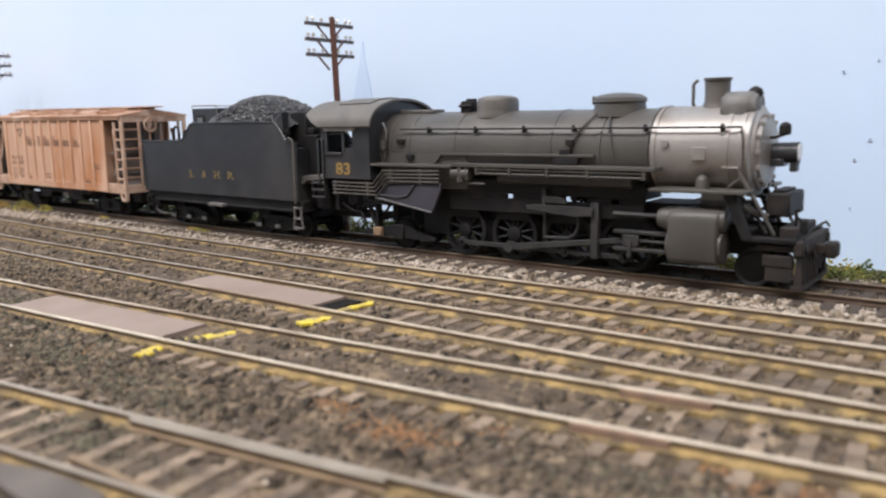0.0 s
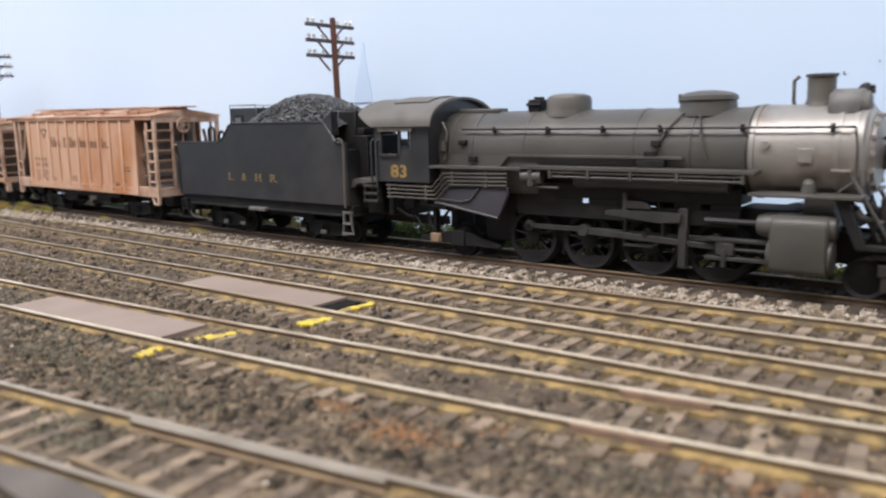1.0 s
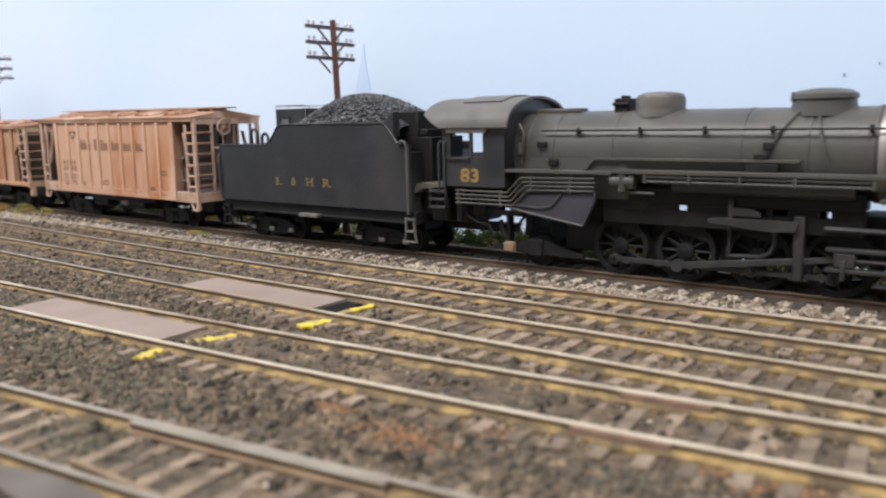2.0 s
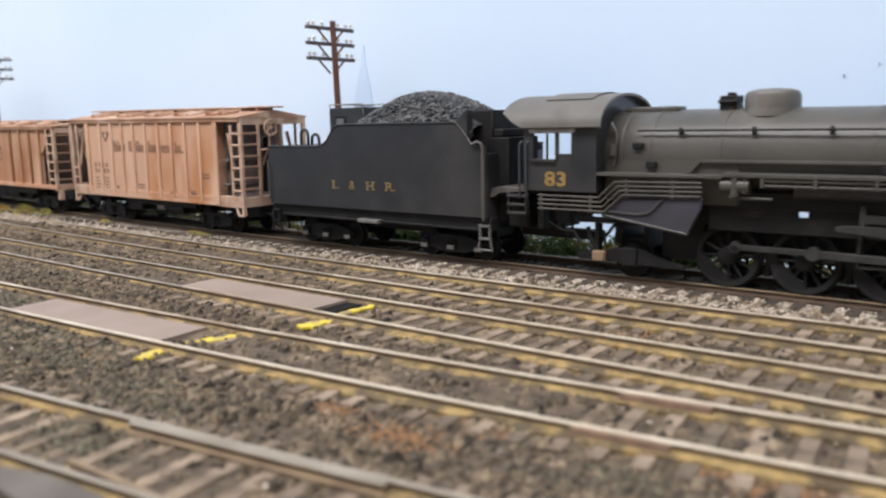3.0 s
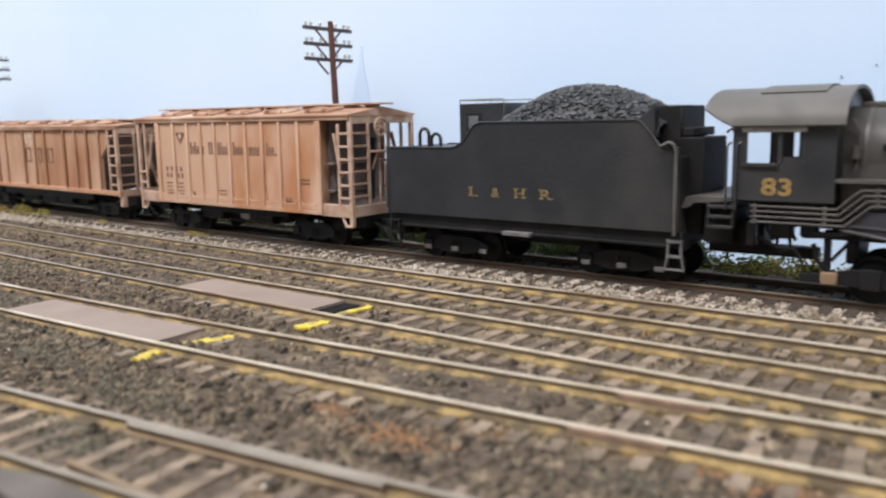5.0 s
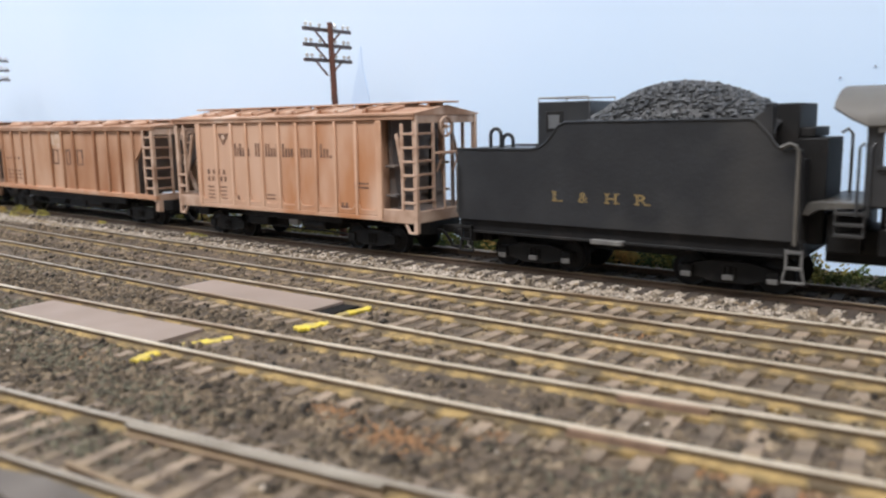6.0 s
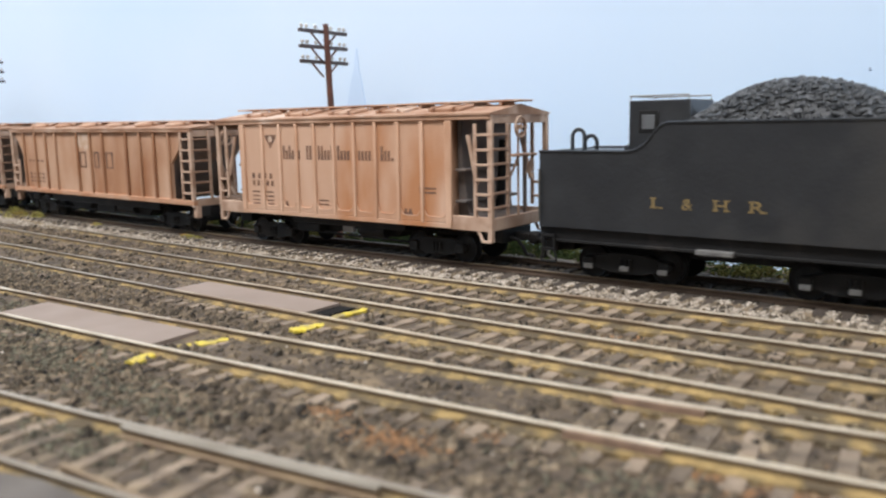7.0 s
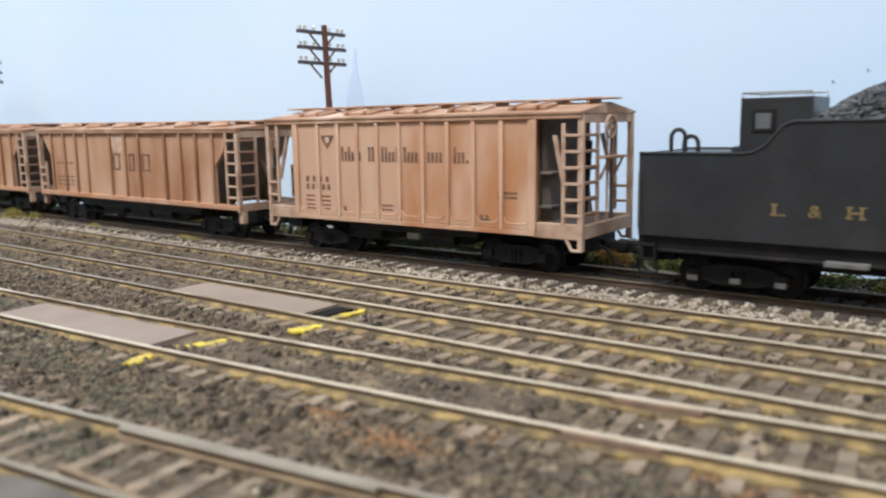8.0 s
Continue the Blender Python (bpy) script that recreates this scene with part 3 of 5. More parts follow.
def freight_truck(parent, x, r=4.8, base=19.5):
    truck = part("truck", box(B(), x - 1.6, x + 1.6, -10, 10, 4.2, 7.4, 0.3), RUNGEAR, parent, "black four-wheel truck")
    for s in (-1, 1):
        bm = B()
        y0, y1 = (s * 10.4, s * 12.0)
        prism(bm, ((x - base / 2 - 2.4, 4.0), (x - base / 2 - 2.4, 6.2), (x - 5, 8.2), (x + 5, 8.2), (x + base / 2 + 2.4, 6.2),
                   (x + base / 2 + 2.4, 4.0), (x + base / 2 - 2, 3.8), (x + 4.5, 2.2), (x - 4.5, 2.2), (x - base / 2 + 2, 3.8)),
              min(y0, y1), max(y0, y1), "XZ", 0.3)
        for d in (-1, 1):
            box(bm, x + d * base / 2 - 1.7, x + d * base / 2 + 1.7, min(s * 10.2, s * 12.9), max(s * 10.2, s * 12.9), 3.3, 6.6, 0.3)
        for k in (-1.4, 0, 1.4):
            cyl(bm, (x + k, s * 12.2, 3.2), (x + k, s * 12.2, 6.6), 0.55, seg=8)
        part("side_frame", bm, RUNGEAR, truck)
    for d in (-1, 1):
        wheelset(parent, x + d * base / 2, r, r)
    return truck


def ladder(name, parent, lo, hi, zs, squash=1.0):
    """A stile at lo with broad flat rungs that reach to hi, both (x, y)."""
    (x0, y0), (x1, y1) = lo, hi
    along = abs(x1 - x0) > abs(y1 - y0)
    bm = B()
    w, d = (.6, .42) if along else (.42, .6)
    box(bm, x0 - w, x0 + w, y0 - d, y0 + d, (zs[0] - 2.8) * squash, (zs[-1] + 3.4) * squash, .12)
    stile = part(name, bm, PALEIRON, parent, "pale dusty ladder")
    data = None
    for z in zs:
        if data is None:
            bm = B()
            if along:
                box(bm, min(0, x1 - x0), max(0, x1 - x0), -.5, .5, -.42, .42, .12)
            else:
                box(bm, -.5, .5, min(0, y1 - y0), max(0, y1 - y0), -.42, .42, .12)
            data = finish("rung", bm, PALEIRON, True)
        rung = new("rung", data)
        rung.parent = stile
        rung.location = (x0 * MM, y0 * MM, z * squash * MM)
    return stile


def wheel_ring(bm, x, y, z, r=3.2):
    """A spoked brake wheel that faces along x."""
    pts = [(x, y + r * math.cos(2 * math.pi * k / 16), z + r * math.sin(2 * math.pi * k / 16)) for k in range(17)]
    pipe(bm, pts, 0.42, 6)
    for k in range(5):
        a = 2 * math.pi * k / 5
        cyl(bm, (x, y, z), (x, y + r * math.cos(a), z + r * math.sin(a)), .25, seg=5)
    cyl(bm, (x - 1.6, y, z), (x + .5, y, z), .7, seg=8)
    return bm


def coupler(parent, x, d):
    bm = B()
    box(bm, min(x, x + d * 6), max(x, x + d * 6), -1.4, 1.4, 7.6, 10.2, 0.3)
    box(bm, min(x + d * 5, x + d * 9), max(x + d * 5, x + d * 9), -2.2, 2.2, 6.8, 10.6, 0.7)
    part("coupler", bm, RUNGEAR, parent, "black knuckle coupler")
    bm = B()
    box(bm, min(x - d * 7, x), max(x - d * 7, x), -9, 9, 7.2, 12, .4)
    part("draft_gear", bm, RUNGEAR, parent)
    bm = B()
    pipe(bm, [(x, -4.5, 9), (x + d * 3, -4.8, 8.4), (x + d * 5, -4.4, 6), (x + d * 5.8, -3.6, 3.6), (x + d * 8, -2.6, 3.2)], .55, 7)
    part("air_hose", bm, RUNGEAR, parent, "black air hose")


def hopper_flour():
    """Airslide-type covered hopper with open ends; local x from -65.5 to 65.5."""
    c = -168.5
    car = thing("covered_hopper", c, RAIL_Y, 0, "rusty orange covered hopper car with ribbed sides and faded lettering", "freight car", "covered hoppers")
    car["rest_x"] = c
    L0, L1, H = -50.4, 50.4, 17.2
    bm = B()
    prism(bm, ((-H, 15.5), (-H, 47.6), (0, 50.5), (H, 47.6), (H, 15.5), (H - 3, 12.6), (-H + 3, 12.6)), L0 + 1, L1 - 1, "YZ")
    body = part("body", bm, HOPPER, car, smooth=False)
    RIBS = (L0, -38.8, -28.8, -19.6, -10.4, -0.6, 9.4, 19.4, 29.4, 39.6, L1)
    for s in (-1, 1):
        for k in range(11):
            x = RIBS[k]
            bm = B()
            w = 0.7 if 0 < k < 10 else 1.3
            box(bm, x - w, x + w, s * H - (0.8 if s < 0 else 0.2), s * H + (0.2 if s < 0 else 0.8), 13.6, 46.6, 0.2)
            part("rib", bm, HOPRIB, body, "pale dry-brushed side rib")
        # each panel is pressed: a sloped pan at its foot with rounded corners
        for a, b in zip(RIBS, RIBS[1:]):
            a, b = a + 0.7, b - 0.7
            r = 1.9
            arc = [radians(180 + 90 * k / 5) for k in range(6)]
            rim = ([(a, 14.2), (a, 19.0)] + [(a + 0.5 + r + r * math.cos(q), 17.6 + r * math.sin(q)) for q in arc]
                   + [(b - 0.5 - r - r * math.cos(q), 17.6 + r * math.sin(q)) for q in arc[::-1]] + [(b, 19.0), (b, 14.2)])
            bm = B()
            prism(bm, rim, min(s * H, s * (H + 0.55)), max(s * H, s * (H + 0.55)), "XZ")
            part("panel_foot", bm, HOPPER, body)
            # the lip takes the paler rib colour
            bm = B()
            lip = [(a + 0.5 + r + r * math.cos(q), s * (H + 0.5), 17.6 + r * math.sin(q)) for q in arc]
            lip += [(b - 0.5 - r - r * math.cos(q), s * (H + 0.5), 17.6 + r * math.sin(q)) for q in arc[::-1]]
            pipe(bm, lip, 0.2, 5)
            part("panel_lip", bm, HOPRIB, body, "pale lip of a pressed panel")
        bm = B()
        box(bm, L0 - 16.2, L1 + 16.2, min(s * 16.2, s * 18.0), max(s * 16.2, s * 18.0), 46.6, 48.2, 0.25)
        part("top_sill", bm, HOPROOF, body, "faded top sill")
        bm = B()
        box(bm, L0 - 1, L1 + 1, min(s * 16.4, s * 17.9), max(s * 16.4, s * 17.9), 12.3, 14.0, 0.2)
        part("side_sill", bm, HOPPER, body)
        for d in (-1, 1):
            bm = B()
            box(bm, min(d * 50.5, d * 65.4), max(d * 50.5, d * 65.4), min(s * 16.0, s * 17.6), max(s * 16.0, s * 17.6), 12.0, 16.6, 0.2)
            part("end_sill_panel", bm, PALEIRON, body, "pinkish dusty end sill")
    # roof with hatches
    bm = B()
    prism(bm, ((-18.3, 48.1), (-18.3, 48.7), (0, 51.4), (18.3, 48.7), (18.3, 48.1)), -66.9, 66.9, "YZ")
    roof = part("roof", bm, HOPROOF, car, "faded rust roof with hatches", smooth=False)
    for k in range(5):
        x = -46 + 23 * k
        for s in (-1, 1):
            bm = B()
            box(bm, x - 6.5, x + 6.5, -4.2, 4.2, 0.0, 1.5, 0.4)
            for e in (-4, 4):
                box(bm, x + e - .5, x + e + .5, -4.8, 4.8, 0.9, 2.0, 0.2)
            ob = part("roof_hatch", bm, HOPROOF, roof)
            ob.matrix_basis = pose(0, s * 9.5 * MM, 49.6 * MM, -s * 8)
    bm = B()
    for yy in (-3, 0, 3):
        box(bm, -68.6, 68.6, yy - 1.3, yy + 1.3, 52.2, 52.8, 0.15)
    for k in range(12):
        box(bm, -60 + 11 * k, -59 + 11 * k, -4, 4, 51.0, 52.3)
    part("roof_walk", bm, HOPROOF, roof, "plank roof walk")
    # open ends: posts, slope sheets, ladders
    for d in (-1, 1):
        # slope sheets and stiffeners have the shade of the open end in their colour
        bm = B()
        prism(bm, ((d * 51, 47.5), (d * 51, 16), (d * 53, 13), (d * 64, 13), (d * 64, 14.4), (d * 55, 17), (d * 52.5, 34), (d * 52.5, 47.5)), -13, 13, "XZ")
        part("slope_sheet", bm, SHADOWRUST, body, "end slope sheet in shade-darkened grey rust")
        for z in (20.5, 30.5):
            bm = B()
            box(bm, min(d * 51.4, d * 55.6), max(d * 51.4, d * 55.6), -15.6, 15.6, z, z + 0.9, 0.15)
            part("end_shelf", bm, SHADOWRUST, body, "horizontal end stiffener in shade-darkened rust")
        for s in (-1, 1):
            bm = B()
            box(bm, d * 66 - .9, d * 66 + .9, s * 16.8 - .7, s * 16.8 + .7, 8.8, 48, 0.15)
            part("corner_post", bm, PALEIRON, body, "dusty pink corner post")
            bm = B()
            cyl(bm, (d * 56.8, s * 15.6, 42), (d * 60.6, s * 16.4, 26.5), 0.75, seg=6)
            part("end_brace", bm, PALEIRON, body, "dusty pink diagonal brace")
            # side ladder: flat stiles, six broad rungs, a stirrup step below
            full = d * s < 0
            ladder("side_ladder", car, (d * 60.6, s * 17.3), (d * 66, s * 17.3), (19, 23.6, 28.2, 32.8, 37.4, 42.0) if full else (20.4, 25.2))
            if not full:
                bm = B()
                box(bm, d * 60.6 - .6, d * 60.6 + .6, s * 17.2 - .45, s * 17.2 + .45, 28.8, 46.6, 0.12)
                part("end_stile", bm, PALEIRON, body, "dusty pink stile")
            bm = B()
            pipe(bm, [(d * 61.4, s * 17, 12.2), (d * 63.2, s * 17.2, 8.9), (d * 66.4, s * 17.2, 8.9)], .55, 6)
            part("stirrup_step", bm, PALEIRON, body, "pale stirrup step")
        bm = B()
        box(bm, d * 66 - .8, d * 66 + .8, -16.1, 16.1, 12.2, 16.2, 0.2)
        part("end_sill", bm, PALEIRON, body, "dusty pink end sill")
        bm = B()
        prism(bm, ((-16.1, 45.4), (16.1, 45.4), (16.1, 47.9), (0, 50.2), (-16.1, 47.9)), d * 66 - .6, d * 66 + .6, "YZ", .15)
        part("roof_end_plate", bm, PALEIRON, body, "dusty pink plate under the roof end")
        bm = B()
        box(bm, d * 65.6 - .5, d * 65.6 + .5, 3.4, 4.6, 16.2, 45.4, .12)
        part("end_post", bm, SHADOWRUST, body, "end post in shade-darkened rust")
        ladder("end_ladder", car, (d * 67, -8.6 * d), (d * 67, -16.6 * d), (19.5, 24, 28.5, 33, 37.5, 42))
        bm = B()
        cyl(bm, (d * 56, 4 * d, 17), (d * 57.5, 4 * d, 40), 1.6, seg=10)
        part("brake_cylinder", bm, RUNGEAR, body)
        coupler(car, d * 65, d)
        freight_truck(car, d * 41)
    bm = B()
    cyl(bm, (67.6, -3.4, 16), (67.6, -3.4, 44), 0.4, seg=6)
    wheel_ring(bm, 68.6, -3.4, 44.2)
    part("brake_wheel", bm, PALEIRON, body, "pale brake wheel")
    bm = B()
    box(bm, 66.4, 70.4, -8.0, 4.0, 35.0, 35.8, 0.15)
    for y in (-6.6, 2.6):
        cyl(bm, (66.8, y, 29), (69.8, y, 35.2), 0.4, seg=6)
    part("brake_step", bm, PALEIRON, body, "pale brake step with braces")
    # hopper outlets between the trucks
    for x in (-15, 15):
        bm = B()
        prism(bm, ((x - 13, 13), (x + 13, 13), (x + 5, 6), (x - 5, 6)), -8, 8, "XZ", 0.3)
        part("outlet_hopper", bm, RUNGEAR, body)
    bm = B()
    box(bm, -52, 52, -2.2, 2.2, 7.5, 12.6)
    cyl(bm, (-52, -7, 9), (52, -7, 9), 0.6, seg=6)
    part("centre_sill", bm, RUNGEAR, body)
    bm = B()
    box(bm, -28, 28, -13.5, -11.5, 9.4, 12.6, .3)
    box(bm, -26, -14, -13, -8, 6.0, 9.6, .5)
    cyl(bm, (6, -11, 8.2), (18, -11, 8.2), 2.2, seg=14)
    pipe(bm, [(-30, -12, 6.5), (30, -12, 5.6)], .35, 5)
    part("brake_rigging", bm, RUNGEAR, body, "black brake gear")
    bm = B()
    box(bm, -2, 3.4, -13.2, -10.8, 7.2, 10.0, .4)
    part("release_valve", bm, WHITEGREY, body, "pale brake valve")
    # faded markings
    bm = B()
    y = -H - 0.05
    prism(bm, ((-37.2, 42.6), (-30.8, 42.6), (-31.4, 41.2), (-34.2, 37.6), (-36.8, 41.2)), y - .06, y, "XZ")
    part("herald", bm, STENCIL, body, "faded dark shield herald", smooth=False)
    # one upright bar for each worn character, tall or short
    for x, tall in ((-27.3, "101.."), (-19.2, "."), (-14.6, "11."), (-8.6, "11.01"), (1.2, "1..."), (11.2, "...."), (21.6, "1..:")):
        for k, mark in enumerate(tall):
            h = {"1": 5.0, "0": 3.4, ".": 3.3, ":": 0.9}[mark]
            bm = B()
            box(bm, x + 1.6 * k, x + 1.6 * k + 1.05, y - 0.06, y, 33.6, 33.6 + h)
            part("letter_bar", bm, STENCIL, body, "faded dark bar of the company lettering", smooth=False)
    bm = B()
    for z, n in ((26.0, 4), (23.2, 5)):
        for k in range(n):
            box(bm, -45.6 + 13.4 * k / n, -44.2 + 13.4 * k / n, y - .06, y, z, z + 2.0)
    for z in (20.6, 19.0, 17.4, 16.0):
        box(bm, -46, -41.6, y - .06, y, z, z + .5)
        box(bm, -38.6, -33.6, y - .06, y, z, z + .5)
    for x in (-30.0, 30.5):
        box(bm, x, x + 4.6, y - .06, y, 15.6, 16.6)
        box(bm, x + 1, x + 2.2, y - .06, y, 16.6, 17.8)
        box(bm, x + 3, x + 4.2, y - .06, y, 16.6, 17.8)
    for z in (18.6, 17.2):
        box(bm, -9, -4, y - .06, y, z, z + .5)
        box(bm, 38, 45, y - .06, y, z + 6, z + 6.6)
    part("data_markings", bm, STENCIL, body, "small faded data lines", smooth=False)
    bm = B()
    lathe(bm, ((1.1, -0.14), (1.1, -0.06)), "Y", (-34.1, y, 41.0), 14)
    part("herald_dot", bm, PALESTENCIL, body, "pale dot in the herald")
    ROLLING.append((car, (c, RAIL_Y, 0), None))
    return car


def hopper_ribbed(c, label, marks):
    """Two-bay covered hopper with angled slope ends; local x from -80 to 80."""
    car = thing("covered_hopper", c, RAIL_Y, 0, label, "freight car", "covered hoppers")
    H, e = 16.8, 76.0
    bm = B()
    # side walls are trapezoid at the ends, roof overhangs
    for s in (-1, 1):
        prism(bm, ((-76, 45.6), (71.5, 45.6), (71.5, 44), (69.6, 37), (64.2, 31.4), (64.2, 14), (-67.2, 14), (-67.2, 30.8), (-75.4, 43)),
              min(s * H, s * (H - 1.2)), max(s * H, s * (H - 1.2)), "XZ")
    body = part("body", bm, HOPPER_B, car, smooth=False)
    # inner slopes in the darkened rust, as shade under the overhanging roof
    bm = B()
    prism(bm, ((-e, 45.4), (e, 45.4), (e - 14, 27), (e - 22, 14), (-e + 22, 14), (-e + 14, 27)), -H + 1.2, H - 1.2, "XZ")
    part("slope_sheet", bm, SHADOWRUST, body, "slope sheets in shade-darkened rust")
    for s in (-1, 1):
        for x in (-66.5, -54.5, -43.5, -33.5, -12.5, -0.5, 10.5, 30.5, 41.5, 52.5, 63.5):
            bm = B()
            prism(bm, ((x - .7, 14), (x + .7, 14), (x + .7, 45), (x - .7, 45)), min(s * H, s * (H + 1.0)), max(s * H, s * (H + 1.0)), "XZ", 0.15)
            part("rib", bm, HOPRIB_B, body, "rust-streaked side rib")
        bm = B()
        box(bm, -80, 80, min(s * 16.0, s * 18.0), max(s * 16.0, s * 18.0), 45.0, 46.6, 0.25)
        part("top_sill", bm, HOPROOF, body, "faded top sill")
        bm = B()
        box(bm, -80, 80, min(s * 15.6, s * 17.9), max(s * 15.6, s * 17.9), 13.2, 15.4, 0.25)
        part("side_sill", bm, RUSTSILL, body, "deep rust side sill")
    bm = B()
    prism(bm, ((-18.2, 46.4), (-18.2, 47.0), (0, 48.6), (18.2, 47.0), (18.2, 46.4)), -80, 80, "YZ")
    roof = part("roof", bm, HOPROOF, car, "faded rust roof with hatches", smooth=False)
    for k in range(6):
        for s in (-1, 1):
            bm = B()
            x = -60 + 24 * k
            lathe(bm, ((5.2, 0), (5.4, 1.2), (4.6, 1.9), (1.2, 2.2)), "Z", (x, 0, 0), 16)
            box(bm, x - 6, x + 6, -.5, .5, 1.6, 2.5, .15)
            ob = part("roof_hatch", bm, HOPROOF, roof)
            ob.matrix_basis = pose(0, s * 9.5 * MM, 47.4 * MM, -s * 5)
    bm = B()
    for yy in (-2.8, 0, 2.8):
        box(bm, -82, 82, yy - 1.2, yy + 1.2, 49.6, 50.2, 0.15)
    for k in range(13):
        box(bm, -75 + 12.4 * k, -74 + 12.4 * k, -3.8, 3.8, 48.2, 49.7)
    part("roof_walk", bm, HOPROOF, roof, "plank roof walk")
    for d in (-1, 1):
        for s in (-1, 1):
            bm = B()
            box(bm, d * 79 - .9, d * 79 + .9, s * 17 - .8, s * 17 + .8, 12.6, 46, 0.15)
            part("corner_post", bm, PALEIRON, body, "dusty corner post")
            bm = B()
            box(bm, d * 79 - 1.3, d * 79 + 1.3, s * 15.5 - 1.2, s * 15.5 + 1.2, 7.8, 12.8, 0.15)
            part("corner_step", bm, PALEIRON, body, "dusty corner step")
            ladder("side_ladder", car, (d * 72.6, s * 17.5), (d * 79, s * 17.5), (18.5, 23.2, 27.9, 32.6, 37.3, 42) if d * s < 0 else (18.5, 23.2, 27), 0.972)
        bm = B()
        box(bm, d * 79 - .8, d * 79 + .8, -16.2, 16.2, 12.8, 16.0, 0.2)
        part("end_sill", bm, PALEIRON, body, "dusty end sill")
        bm = B()
        box(bm, d * 79 - .7, d * 79 + .7, -16.2, 16.2, 43.0, 46, 0.2)
        part("end_beam", bm, PALEIRON, body, "dusty end beam under the roof")
        bm = B()
        cyl(bm, (d * 77, 6 * d, 16), (d * 64, 6 * d, 36), 1.0, seg=8)
        part("end_brace", bm, PALEIRON, body, "dusty sloping brace")
        ladder("end_ladder", car, (d * 80, -8.6 * d), (d * 80, -16.8 * d), (18.5, 23.2, 27.9, 32.6, 37.3, 42), 0.972)
        coupler(car, d * 79, d)
        freight_truck(car, d * 58)
    bm = B()
    cyl(bm, (81.2, -1, 30), (81.2, -1, 42), .4, seg=6)
    wheel_ring(bm, 82, -1, 42)
    part("brake_wheel", bm, PALEIRON, body, "pale brake wheel")
    for x in (-26, 26):
        bm = B()
        prism(bm, ((x - 19, 14), (x + 19, 14), (x + 6, 5), (x - 6, 5)), -10, 10, "XZ", 0.3)
        part("outlet_hopper", bm, RUNGEAR, body)
    bm = B()
    box(bm, -76, 76, -2.2, 2.2, 7.4, 12.8)
    part("centre_sill", bm, RUNGEAR, body)
    bm = B()
    box(bm, -48, 48, -13.5, -11.5, 9.0, 12.8, .3)
    box(bm, -8, 8, -12, 12, 5.0, 12.6, .4)
    cyl(bm, (12, -11, 8.2), (26, -11, 8.2), 2.4, seg=14)
    pipe(bm, [(-50, -12, 6.0), (50, -12, 5.4)], .4, 5)
    part("brake_rigging", bm, RUNGEAR, body, "black brake gear")
    y = -H - 0.05
    if marks:
        for x, w in ((-11.6, 6.2), (1.6, 4.8), (12.0, 6.4)):
            bm = B()
            for q in (x, x + w - 1.4):
                box(bm, q, q + 1.4, y - .06, y, 27.6, 35.6)
            for z in (27.6, 34.7):
                box(bm, x + 1.4, x + w - 1.4, y - .06, y, z, z + 0.9)
            part("initial_block", bm, STENCIL, body, "faded dark block in place of a railway initial", smooth=False)
        bm = B()
        for z in (29.5, 22.5, 20.5, 18.5):
            for k in range(4):
                box(bm, -63 + 4.2 * k, -60.6 + 4.2 * k, y - .06, y, z, z + 1.0)
        part("data_markings", bm, STENCIL, body, "small faded data marks", smooth=False)
        bm = B()
        prism(bm, ((-1.4, 44.6), (-11.6, 44.6), (-12.0, 39), (-9.6, 36.8), (-7.8, 38.6), (-5, 35.8), (-2, 38.4)), y - .05, y, "XZ")
        part("worn_herald", bm, PALESTENCIL, body, "worn pale herald patch", smooth=False)
    for ob in body.children_recursive + roof.children_recursive + [body, roof]:
        ob.data.transform(Matrix.Diagonal((1, 1, 0.972, 1)))
        ob.location.z *= 0.972
    ROLLING.append((car, (c, RAIL_Y, 0), None))
    return car


